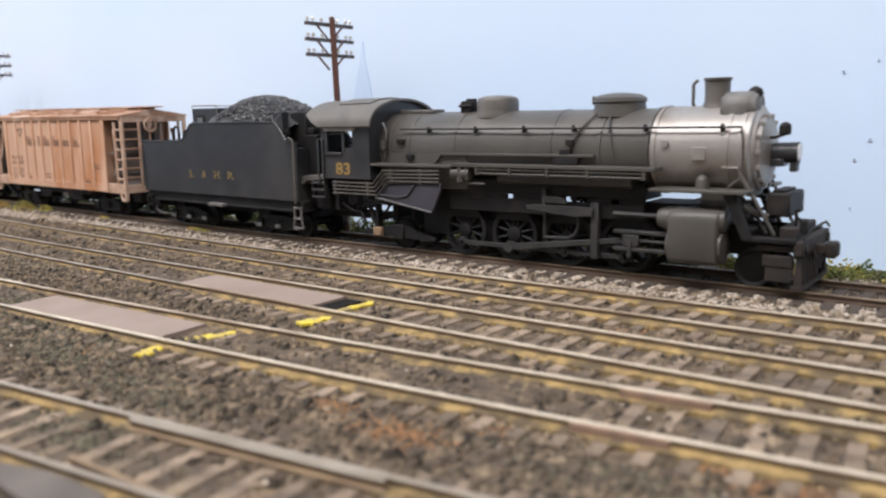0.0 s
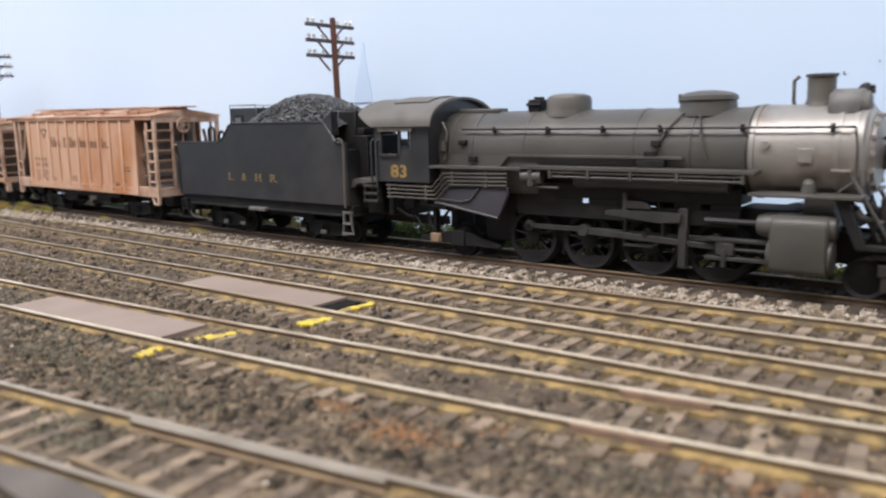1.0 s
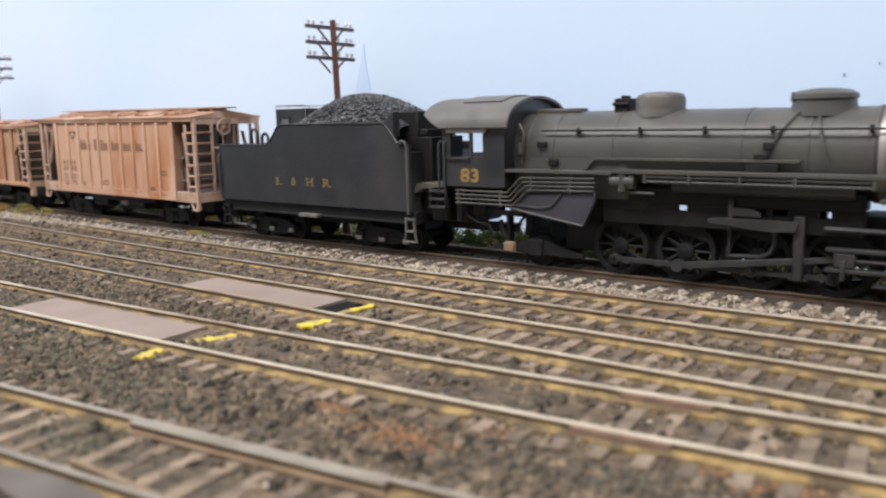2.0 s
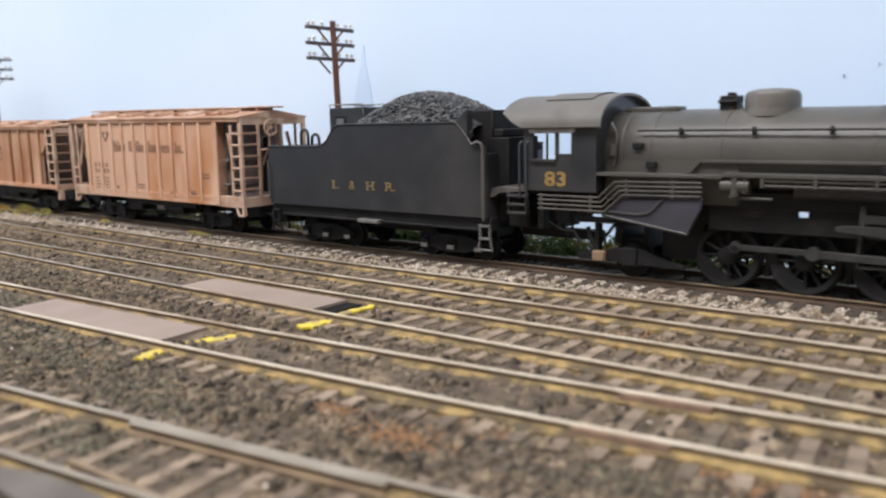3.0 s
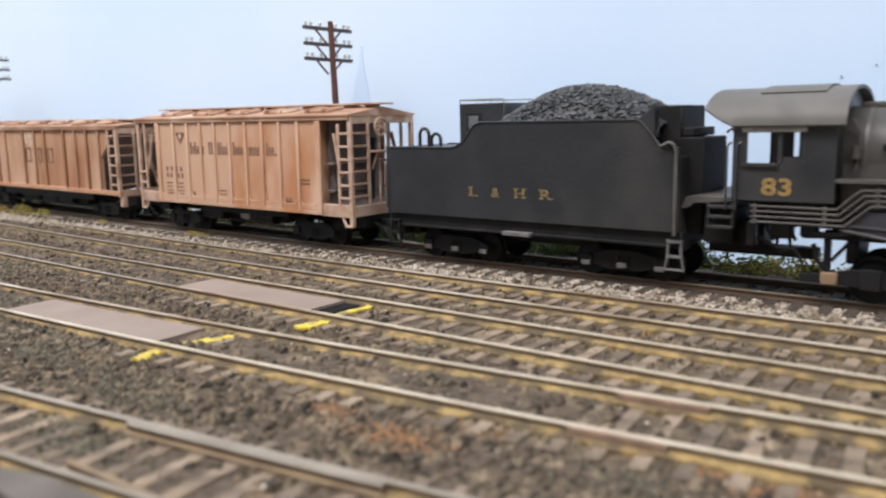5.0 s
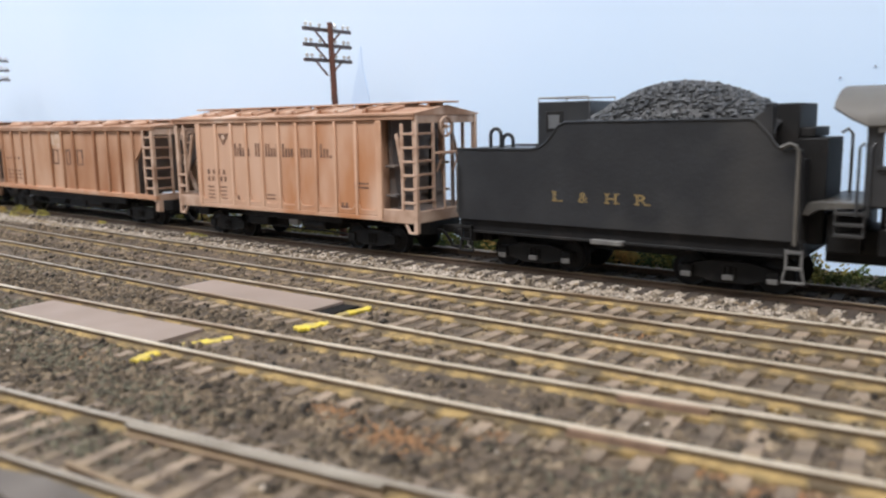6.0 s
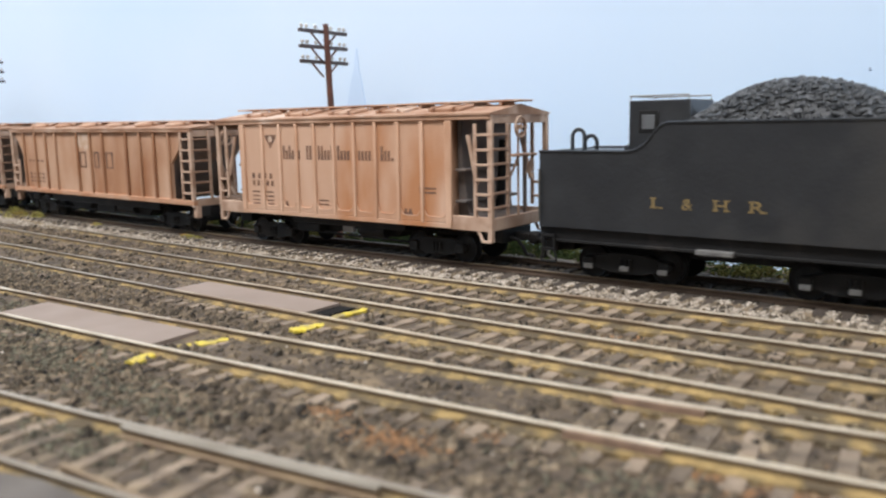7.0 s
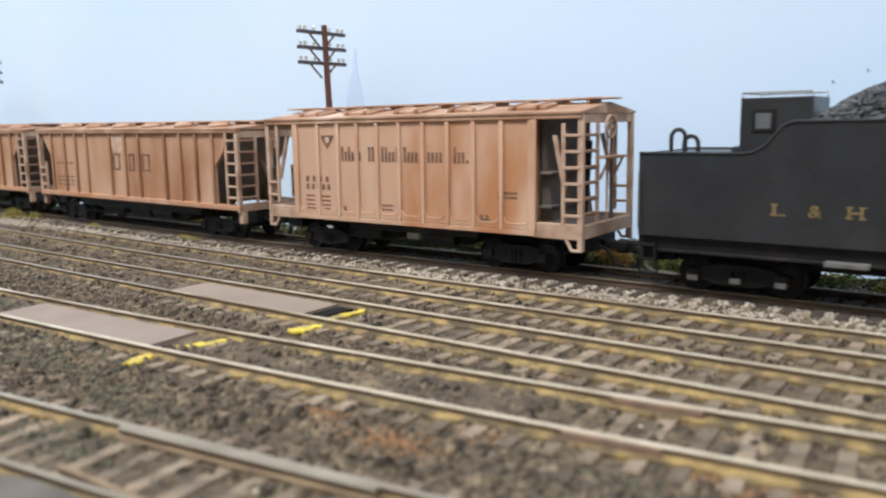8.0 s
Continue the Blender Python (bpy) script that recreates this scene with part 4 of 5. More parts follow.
def build_tender():
    """Local x from -51 to 51 about the tank's middle."""
    c = -34.0
    car = thing("coal_tender", c, RAIL_Y, 0, "weathered black coal tender heaped with coal and gold initials", "tender")
    H = 17.4
    # side outline
    low, high, bot = 37.2, 44.9, 15.1
    edge = [(-51, bot), (50.8, bot), (50.8, 37.3)]
    edge += [(46.6, 37.5), (44.8, 38.4), (43.0, 41.0), (39.9, 44.3), (38.8, high)]
    edge += [(-12.6, high), (-14.8, 44.0), (-18.9, 39.1), (-21.6, 37.6), (-24, low), (-51, low)]
    bm = B()
    for s in (-1, 1):
        prism(bm, edge, min(s * H, s * (H - 1)), max(s * H, s * (H - 1)), "XZ", 0.12)
    box(bm, -51, -50, -H, H, bot, low)
    box(bm, -51, 51, -H + .5, H - .5, bot, 35)
    tank = part("tank", bm, BLACK, car, "weathered black riveted tank", smooth=False)
    for s in (-1, 1):
        bm = B()
        pts = [(x, s * H, z) for x, z in edge[2:]]
        pipe(bm, pts, 0.36, 6)
        part("beading", bm, BLACK, tank)
    bm = B()
    box(bm, -51.5, 51.4, -16.0, 16.0, 11.3, 15.0, 0.25)
    box(bm, -52, 51.8, -16.8, 16.8, 10.9, 11.6, 0.1)
    frame_ = part("frame", bm, RUNGEAR, car, "black underframe")
    bm = B()
    box(bm, -4.2, 5.6, -18.4, -15.5, 10.6, 11.9, 0.2)
    part("tool_box_lid", bm, STEPGREY, frame_, "pale worn step plate")
    # rear deck: water hatch, bent pipes
    bm = B()
    box(bm, -50, -30, -15, 15, 35, 37.0, .3)
    lathe(bm, ((5, 37), (5, 38.2), (4, 38.6)), "Z", (-27, 0, 0), 18)
    part("rear_deck", bm, BLACK, tank)
    for x, y, top in ((-47.8, -3.0, 40.9), (-45.4, 0.5, 39.0)):
        bm = B()
        bow = [(x + 2.0 * (1 - math.cos(a)), y, top + 2.2 * math.sin(a)) for a in [math.pi * k / 10 for k in range(11)]]
        pipe(bm, [(x, y, 36.8)] + bow + [(x + 4.0, y, 36.8)], 0.6, 8)
        part("bent_pipe", bm, BLACK, tank, "black looped pipe")
    # doghouse behind the coal
    bm = B()
    box(bm, -28.4, -10.8, -6, 13, 36.5, 51.0, .25)
    dog = part("coal_bulkhead", bm, BLACK, tank, "black bulkhead box with a small opening")
    bm = B()
    box(bm, -25.4, -19.6, -6.35, -5.9, 42.2, 48.2, 0.15)
    hatch = part("hatch", bm, RUNGEAR, dog, "dark framed hatch")
    bm = B()
    box(bm, -24.4, -20.6, -6.55, -6.3, 43.0, 47.0, 0.1)
    part("hatch_pane", bm, PANEGREY, hatch, "dusty grey hatch pane")
    bm = B()
    pipe(bm, [(-28.0, -6, 51), (-28.0, -6, 52.2), (-11.2, -6, 52.2), (-11.2, -6, 51)], 0.22, 5)
    pipe(bm, [(-28.0, 12, 51), (-28.0, 12, 52.2), (-11.2, 12, 52.2), (-11.2, 12, 51)], 0.22, 5)
    pipe(bm, [(-28.0, -6, 52.2), (-28.0, 12, 52.2)], 0.22, 5)
    part("top_rail", bm, WHITEGREY, dog, "thin pale rail")
    # front: coal gates
    # darker than the tank paint: the shade of the cab gap is in this colour
    for x0, x1, y0, y1, z0, z1 in ((39.5, 48.0, -9.5, 9, 34, 48.6), (48.0, 51.6, -9, 7, 40.2, 42.6), (48.0, 55.0, -11, 7, 14, 40.0)):
        bm = B()
        box(bm, x0, x1, y0, y1, z0, z1, .3)
        part("front_bulkhead", bm, RUNGEAR, tank, "near-black bulkhead behind the cab, darkened for shade")
    bm = B()
    prism(bm, ((38.9, 44.7), (43.6, 48.6), (43.8, 40.2), (42.6, 41.4)), -17.3, -14.0, "XZ")
    part("coal_board", bm, BLACK, tank)
    # coal heap
    def heap(x, y):
        v = y / 17.0
        return 40.5 + 14.6 * max(0.0, math.cos(min(1, abs((x - 14.5) / (36 if x > 14.5 else 31))) * math.pi / 2)) ** 0.9 * max(0.0, 1 - abs(v) ** 2.4) ** 0.7
    bm = B()
    nx, ny = 60, 26
    grid = [[bm.verts.new((-12 + 56 * i / nx, -16.4 + 32.8 * j / ny,
                           heap(-12 + 56 * i / nx, -16.4 + 32.8 * j / ny) + 0.5 * noise.noise(Vector((i * .7, j * .7, 0)))))
             for j in range(ny + 1)] for i in range(nx + 1)]
    for i in range(nx):
        for j in range(ny):
            bm.faces.new((grid[i][j], grid[i + 1][j], grid[i + 1][j + 1], grid[i][j + 1]))
    coal = part("coal_load", bm, COALM, car, "heap of black coal", smooth=False)
    r = random.Random(8)
    spots = []
    for _ in range(3800):
        x, y = r.uniform(-11, 39), r.uniform(-16, 16)
        spots.append((x, y, heap(x, y) + 0.1, r.choice((0.45, 0.6, 0.8, 1.15)) * r.uniform(0.85, 1.2)))
    crumbs("loose_coal", spots, COALM, "loose black coal lumps", "", coal, "stuff", 9)
    # grab irons and steps
    irons = []
    bm = B()
    pipe(bm, [(50.2, -18.4, 14.4), (50.2, -18.4, 36.8), (49.6, -18.4, 38.3), (48.2, -18.4, 38.9), (46.0, -18.4, 37.9)], 0.5, 7)
    irons.append(bm)
    bm = B()
    pipe(bm, [(56.6, 10, 22), (56.6, 10, 40.5), (55.4, 10, 41.8), (54, 10, 40.8)], 0.4, 7)
    irons.append(bm)
    bm = B()
    pipe(bm, [(-50.6, -18.2, 17), (-50.6, -18.2, 32)], 0.3, 6)
    irons.append(bm)
    for bm in irons:
        part("grab_iron", bm, BOILER, tank, "grey grab iron")
    for d, x in ((1, 50.0), (-1, -48.0)):
        bm = B()
        for xx in (x - 1.8, x + 1.8):
            box(bm, xx - .3, xx + .3, -17.6, -16.8, 8.5, 13.2)
        for z in (8.6, 12.6):
            box(bm, x - 2.1, x + 2.1, -17.8, -16.4, z - .3, z + .3)
        pipe(bm, [(x - 1.8, -17.2, 8.6), (x - 2.6, -17.2, 5.0), (x + 2.6, -17.2, 5.0), (x + 1.8, -17.2, 8.6)], 0.45, 6)
        part("step", bm, STEPGREY if d > 0 else RUNGEAR, frame_, "grey worn step")
    bm = B()
    pipe(bm, [(-50, -13, 9), (-50.5, -13, 6), (-48, -13, 4.6), (-42, -13, 4.4)], 0.4, 6)
    part("uncoupling_bar", bm, WHITEGREY, frame_)
    for x in (-26, 33):
        freight_truck(car, x, 4.8, 22.5)
    for x in (-37.2, -26, -14.8, 21.8, 33, 44.2):
        bm = B()
        box(bm, x - 1.4, x + 1.4, -13.4, -12.5, 3.2, 4.6, .15)
        part("journal_lid", bm, STEPGREY, frame_, "pale worn journal lid")
    coupler(car, -51, -1)
    bm = B()
    box(bm, -44, 46, -5, 7, 7.0, 11.4, .3)
    part("centre_sill", bm, RUNGEAR, frame_)
    bm = B()
    box(bm, -52.6, -47, -13.5, 13.5, 7.4, 11.2, .3)
    part("rear_beam", bm, RUNGEAR, frame_)
    for text, x, stretch, feet in (("L", -17.0, 1.75, ((-17.0, 0), (-17.0, 1))), ("&", -8.4, 1.15, ()),
                                   ("H", -0.2, 1.32, ((-.3, 0), (-.3, 1), (2.5, 0), (2.5, 1))), ("R", 8.7, 1.5, ((8.5, 0), (8.5, 1), (11.6, 0)))):
        letter = lettering("initial", text, 4.15, FADEDGOLD, tank, (x, -H - 0.08, 22.2), "gold painted railway initial", 1.0, 0.07, stretch)
        for fx, up in feet:
            bm = B()
            box(bm, fx - x, fx - x + 1.7, -.02, .03, 2.5 * up, 2.5 * up + .42)
            part("serif", bm, FADEDGOLD, letter, smooth=False)
    ROLLING.append((car, (c, RAIL_Y, 0), None))
    return car


DRIVERS = (88.6, 107.8, 127.0, 146.2)
DRIVER_R, CRANK_R, ROD_L = 8.45, 3.7, 41.5
PISTON_Z = 10.2


def driver(parent, x, main=False):
    r = DRIVER_R
    ob = part("driving_wheelset", cyl(B(), (0, -8, 0), (0, 8, 0), 1.1, seg=8), RUNGEAR, parent, "sooty black spoked driving wheels", at=(x, 0, DRIVER_R))
    for s in (-1, 1):
        y = 8.3
        bm = B()
        ring = ((r - 1.5, s * (y - .6)), (r - 1.5, s * (y + .9)), (r - .2, s * (y + 1.1)), (r, s * (y + 0.9)), (r, s * (y - .6)),
                (r + .5, s * (y - .9)), (r + .5, s * (y - 1.3)), (r - 1.5, s * (y - 1.3)))
        rows = []
        for q, h in ring:
            rows.append([bm.verts.new((q * math.cos(2 * math.pi * k / 32), h, q * math.sin(2 * math.pi * k / 32))) for k in range(32)])
        for a, b in zip(rows, rows[1:] + rows[:1]):
            for k in range(32):
                bm.faces.new((a[k], a[(k + 1) % 32], b[(k + 1) % 32], b[k]))
        part("rim", bm, RUNGEAR, ob)
        bm = B()
        cyl(bm, (1.5, 0, 0), (r - 1.3, 0, 0), 0.5, 0.38, 6)
        data = finish("spoke", bm, RUNGEAR, True)
        for k in range(12):
            spoke = new("spoke", data)
            spoke.parent = ob
            spoke.matrix_basis = pose(0, s * y * MM, 0, 0, 30 * k + 15, 0)
        bm = B()
        lathe(bm, ((2.4, s * (y - .6)), (2.4, s * (y + 1.2)), (1.4, s * (y + 1.5))), "Y", seg=16)
        part("hub", bm, RUNGEAR, ob)
        # counterweight opposite the crank pin
        bm = B()
        poly = [((r - 1.3) * math.cos(a), (r - 1.3) * math.sin(a)) for a in [radians(38 + 104 * k / 10) for k in range(11)]]
        prism(bm, poly, min(s * (y - .4), s * (y + .95)), max(s * (y - .4), s * (y + .95)), "XZ")
        part("counterweight", bm, RUNGEAR, ob)
        bm = B()
        lathe(bm, ((1.5, s * y), (1.5, s * (y + 1.5)), (0.75, s * (y + 1.5)), (0.75, s * (y + 4.6))), "Y", (0, 0, -CRANK_R), 14)
        part("crank_pin", bm, RUNGEAR, ob)
    ROLLING.append((ob, (x, 0, DRIVER_R), DRIVER_R))
    return ob


def build_locomotive():
    """Local x is the place along the track at the end of the clip; z up from the rail."""
    loco = thing("steam_locomotive", 0, RAIL_Y, 0, "weathered black steam locomotive with a grey graphite smokebox", "locomotive")
    ROLLING.append((loco, (0, RAIL_Y, 0), None))
    az, R = 35.0, 12.0
    # boiler: straight barrel, tapered firebox end
    bm = B()
    lathe(bm, ((11.0, 50), (12.2, 52), (12.2, 92), (12.0, 110), (11.7, 153.4)), "X", (0, 0, az), 40)
    boiler = part("boiler", bm, BOILER, loco, "dusty dark grey boiler with bands")
    bm = B()
    box(bm, 54, 92, -12.1, 12.1, 22, 36, .6)
    part("firebox_side", bm, BOILER, boiler)
    for x in (59, 67.5, 86.5, 104, 122, 138, 152.4):
        bm = B()
        lathe(bm, ((11.5, x - .5), (12.35 if x < 100 else 12.1, x - .45), (12.35 if x < 100 else 12.1, x + .45), (11.5, x + .5)), "X", (0, 0, az), 40)
        part("boiler_band", bm, BOILER, boiler)
    bm = B()
    lathe(bm, ((11.6, 153.5), (12.1, 153.7), (12.1, 178.6), (11.9, 179.4), (11.0, 179.9)), "X", (0, 0, az), 44)
    smoke = part("smokebox", bm, SMOKEBOX, loco, "silvery graphite grey smokebox")
    for x in (154.2, 174.0, 177.6):
        bm = B()
        lathe(bm, ((11.6, x - .7), (12.4, x - .6), (12.4, x + .6), (11.6, x + .7)), "X", (0, 0, az), 44)
        part("smokebox_ring", bm, SMOKEBOX, smoke)
    bm = B()
    lathe(bm, ((11.0, 179.8), (10.4, 180.6), (9.4, 180.8), (9.0, 181.6), (5.0, 182.6), (1.5, 182.8)), "X", (0, 0, az), 40)
    for k in range(14):
        a = 2 * math.pi * k / 14
        box(bm, 180.2, 182.0, 9.2 * math.cos(a) - .6, 9.2 * math.cos(a) + .6, az + 9.2 * math.sin(a) - .6, az + 9.2 * math.sin(a) + .6, .1)
    part("smokebox_door", bm, SMOKEBOX, smoke, "grey smokebox door with dogs")
    bm = B()
    for (x, z, w, y) in ((165.4, 32.8, 3.6, -12.35),):
        box(bm, x, x + w, y, -11.0, z, z + w, .15)
    cyl(bm, (157.8, -11.4, 37.2), (157.8, -12.8, 37.2), 1.2, 1.0, 12)
    box(bm, 173.2, 177.6, -12.6, -10.8, 30.8, 31.4, .1)
    part("washout_plate", bm, SMOKEBOX, smoke)
    # stack, bell, feedwater heater
    bm = B()
    lathe(bm, ((4.4, 45.5), (3.7, 47.2), (3.3, 48.5), (3.4, 53.6), (3.8, 53.9), (3.8, 54.5), (3.1, 54.5), (2.8, 49)), "Z", (167.5, 0, 0), 24)
    part("smokestack", bm, BOILER, smoke, "dark grey smokestack")
    bm = B()
    pipe(bm, [(161.6, -1, 46.5), (161.2, -1, 48), (161.2, -1, 53), (162.4, -1, 54)], 0.5, 6)
    part("steam_pipe", bm, BOILER, smoke)
    bm = B()
    prism(bm, [(-7.4, 44.2), (-7.4, 47.6), (-6.2, 49.6), (-3, 50.6), (3, 50.6), (6.2, 49.6), (7.4, 47.6), (7.4, 44.2)], 170.6, 178.2, "YZ", 0.6)
    lathe(bm, ((3.4, 178.0), (3.0, 179.4), (1, 179.8)), "X", (0, -3.4, 46.8), 18)
    part("feedwater_heater", bm, STEPGREY, smoke, "grey feedwater heater drum")
    bm = B()
    lathe(bm, ((2.2, 49.6), (2.0, 50.4), (1.2, 51.4), (0.5, 51.9)), "Z", (177.5, 0, 0), 16)
    cyl(bm, (179.5, -3, 49.2), (179.5, -3, 51.2), 0.6, seg=8)
    part("bell", bm, RUNGEAR, smoke, "small dark bell")
    # headlight
    bm = B()
    cyl(bm, (182.6, 0, 34.5), (189.2, 0, 34.5), 2.6, 2.8, 20)
    box(bm, 182, 186, -2.4, 2.4, 31, 33, .2)
    box(bm, 187.2, 189.0, -1.6, 1.6, 29.6, 32.4, .3)
    lamp = part("headlight", bm, BLACK, loco, "black round headlight on the smokebox door")
    bm = B()
    cyl(bm, (189.2, 0, 34.5), (189.5, 0, 34.5), 2.4, 2.2, 20)
    part("lens", bm, GLASS, lamp, "clear headlight lens")
    bm = B()
    lathe(bm, ((1.1, 39.2), (1.5, 39.6), (1.5, 41.6), (1.0, 42.2), (0.4, 42.5)), "Z", (186.2, -3, 0), 14)
    cyl(bm, (186.2, -4.8, 40.6), (186.2, -4.2, 40.6), 0.8, seg=10)
    pipe(bm, [(181, -3, 38.4), (184, -3, 38.6), (186.2, -3, 39.4)], 0.4, 6)
    part("marker_lamp", bm, RUNGEAR, loco, "small black marker lamp")
    # domes and turret
    bm = B()
    lathe(bm, ((7.6, 45.0), (7.2, 46.6), (6.9, 47.6), (6.9, 50.2), (6.3, 51.3), (4.5, 51.9), (1.2, 52.1)), "Z", (96, 0, 0), 28)
    part("steam_dome", bm, BOILER, boiler, "rounded steam dome")
    bm = B()
    lathe(bm, ((8.0, 44.6), (7.7, 46.2), (7.4, 48.6), (7.9, 48.9), (7.7, 50.0), (6.2, 50.9), (3.0, 51.4), (1, 51.5)), "Z", (139, 0, 0), 28)
    cyl(bm, (132.5, -4, 48.2), (132.5, -4, 50.6), .5, seg=6)
    part("sand_dome", bm, BOILER, boiler, "rounded sand dome")
    for s in (-1, 1):
        for x0, x1 in ((135, 128), (139, 143)):
            bm = B()
            pts = []
            for k in range(9):
                a = radians(62 - 70 * k / 8)
                pts.append((x0 + (x1 - x0) * k / 8, s * 12.5 * math.cos(a), az + 12.5 * math.sin(a)))
            pipe(bm, pts, 0.35, 5)
            part("sand_pipe", bm, BOILER, boiler)
    bm = B()
    box(bm, 83.2, 87.6, -3.4, 3.4, 46.5, 50.6, .3)
    for y in (-2, 0, 2):
        cyl(bm, (85.4, y, 50.4), (85.4, y, 51.4), .6, seg=8)
    cyl(bm, (83, -3.6, 49), (88, -3.6, 49), .5, seg=8)
    part("safety_valve_turret", bm, RUNGEAR, boiler, "dark safety valve turret")
    bm = B()
    box(bm, 56, 72, -3, 3, 46.6, 48.2, .4)
    part("steam_turret_cover", bm, BOILER, boiler)
    # handrails with stanchions
    for s in (-1, 1):
        y, z = s * 12.0, 41.2
        bm = B()
        pipe(bm, [(64, y, z + .5), (150, y, z + .3), (178, y, z + .3)], 0.3, 6)
        for x in (76, 95, 113, 130, 152, 173):
            cyl(bm, (x, s * 10.3, z - 0.1), (x, s * 12.2, z + .4), .42, seg=6)
            box(bm, x - .5, x + .5, min(y, y - s * .4), max(y, y - s * .4), z - .9, z + 1.2)
        part("handrail", bm, RUNGEAR, boiler, "dark boiler handrail")
        if s < 0:
            bm = B()
            pipe(bm, [(178, y, z), (178.6, y, 36), (178.6, y + .3, 29), (175, y, 26)], .3, 6)
            part("front_handrail", bm, BOILER, smoke)
    # small fittings on the firebox
    for x, z, w, h in ((62.8, 36.8, 3.0, 1.6), (66.8, 31.5, 3.0, 1.9), (128, 36.6, 2.4, 1.8), (126, 33.8, 3.4, 1.6), (124, 31, 8, 2)):
        bm = B()
        box(bm, x, x + w, -13.2, -11.4, z, z + h, .2)
        part("firebox_fitting", bm, RUNGEAR, boiler)
    bm = B()
    pipe(bm, [(56, -12, 44), (58, -12.6, 41), (58, -13, 36), (57.4, -13.2, 32)], .45, 6)
    cyl(bm, (57.4, -13.4, 35), (57.4, -13.4, 38), 1.1, seg=10)
    part("injector_pipe", bm, BOILER, boiler)
    # cab
    cab = None
    for s in (-1, 1):
        bm = B()
        lo, hi = min(s * 17.3, s * 16.3), max(s * 17.3, s * 16.3)
        rim = ((30.3, 24.6), (54.0, 24.6), (54.0, 43.4), (30.3, 43.4))
        hole = ((33.2, 33.8), (47.0, 33.8), (47.0, 41.3), (33.2, 41.3)) if s < 0 else ((36.5, 33.8), (41.0, 33.8), (41.0, 41.3), (36.5, 41.3))
        rings = [[bm.verts.new((x, y, z)) for x, z in loop] for y in (lo, hi) for loop in (rim, hole)]
        for k in range(4):
            q = (k + 1) % 4
            bm.faces.new((rings[0][k], rings[0][q], rings[1][q], rings[1][k]))
            bm.faces.new((rings[2][k], rings[3][k], rings[3][q], rings[2][q]))
            bm.faces.new((rings[0][k], rings[2][k], rings[2][q], rings[0][q]))
            bm.faces.new((rings[1][k], rings[1][q], rings[3][q], rings[3][k]))
        side = part("cab_side", bm, BLACK, loco, "black cab side with a window opening", smooth=False)
        cab = cab or side
    arch = [(17.0 * math.cos(a), 43.2 + 8.2 * math.sin(a)) for a in [math.pi * k / 20 for k in range(21)]]
    bm = B()
    prism(bm, [(17.0, 24.6)] + arch + [(-17.0, 24.6)], 53.0, 54.0, "YZ")
    part("cab_front", bm, BLACK, cab, smooth=False)
    outer = [(19.0 * math.cos(a), 43.0 + 9.4 * math.sin(a) ** 0.9) for a in [math.pi * k / 28 for k in range(29)]]
    inner = [(18.4 * math.cos(a), 42.6 + 9.0 * math.sin(a) ** 0.9) for a in [math.pi * k / 28 for k in range(29)]]
    bm = B()
    prism(bm, outer + inner[::-1], 30.5, 56.0, "YZ")
    # rear overhang, cut back towards the eaves
    rows = []
    for x, lo in ((30.5, 0.0), (27.0, 0.05), (23.0, 0.14)):
        turn = [math.pi * (lo + (1 - 2 * lo) * k / 28) for k in range(29)]
        rows.append([bm.verts.new((x, 19.0 * math.cos(a), 43.0 + 9.4 * math.sin(a) ** 0.9)) for a in turn]
                    + [bm.verts.new((x, 18.4 * math.cos(a), 42.6 + 9.0 * math.sin(a) ** 0.9)) for a in turn[::-1]])
    for p, q in zip(rows, rows[1:]):
        for k in range(58):
            bm.faces.new((p[k], p[(k + 1) % 58], q[(k + 1) % 58], q[k]))
    bm.faces.new(rows[-1])
    roof = part("cab_roof", bm, ROOFGREY, cab, "dusty grey arched cab roof")
    bm = B()
    prism(bm, [(18.9 * math.cos(a), 43.2 + 9.7 * math.sin(a) ** 0.9) for a in [math.pi * (8 + k) / 28 for k in range(13)]]
          + [(18.0 * math.cos(a), 42.8 + 9.2 * math.sin(a) ** 0.9) for a in [math.pi * (20 - k) / 28 for k in range(13)]], 35, 50, "YZ")
    part("roof_hatch", bm, ROOFGREY, roof)
    bm = B()
    box(bm, 31, 56, -18.9, -18.2, 43.4, 44.0, .1)
    part("rain_strip", bm, BLACK, roof)
    bm = B()
    box(bm, 32.6, 47.6, -18.2, -17.2, 41.4, 43.0, .15)
    part("window_awning", bm, WHITEGREY, cab, "pale window awning")
    bm = B()
    box(bm, 32.8, 41.2, -18.1, -17.2, 33.0, 33.9, .1)
    box(bm, 41.0, 42.0, -17.4, -16.7, 33.6, 41.5)
    box(bm, 42.0, 46.4, -17.1, -16.8, 33.6, 35.4)
    box(bm, 46.2, 47.0, -17.4, -16.7, 33.6, 41.5)
    box(bm, 33.0, 33.7, -17.5, -16.6, 33.6, 41.5)
    part("window_frame", bm, BLACK, cab)
    bm = B()
    box(bm, 30.3, 54, -16, 16, 24.0, 25.0)
    box(bm, 44.5, 53, -12, 14, 25, 43, .3)
    part("cab_floor", bm, DARKVOID, cab, "dark cab floor and backhead")
    lettering("number", "83", 5.7, GOLD, cab, (37.5, -17.42, 26.2), "yellow painted number", 1.06, 0.2, 1.26)
    bm = B()
    for x in (29.0, 31.4):
        pipe(bm, [(x, -17.6, 22), (x, -17.6, 38), (x + .8, -17, 39)], .35, 6)
    part("cab_grab_iron", bm, BLACK, cab)
    bm = B()
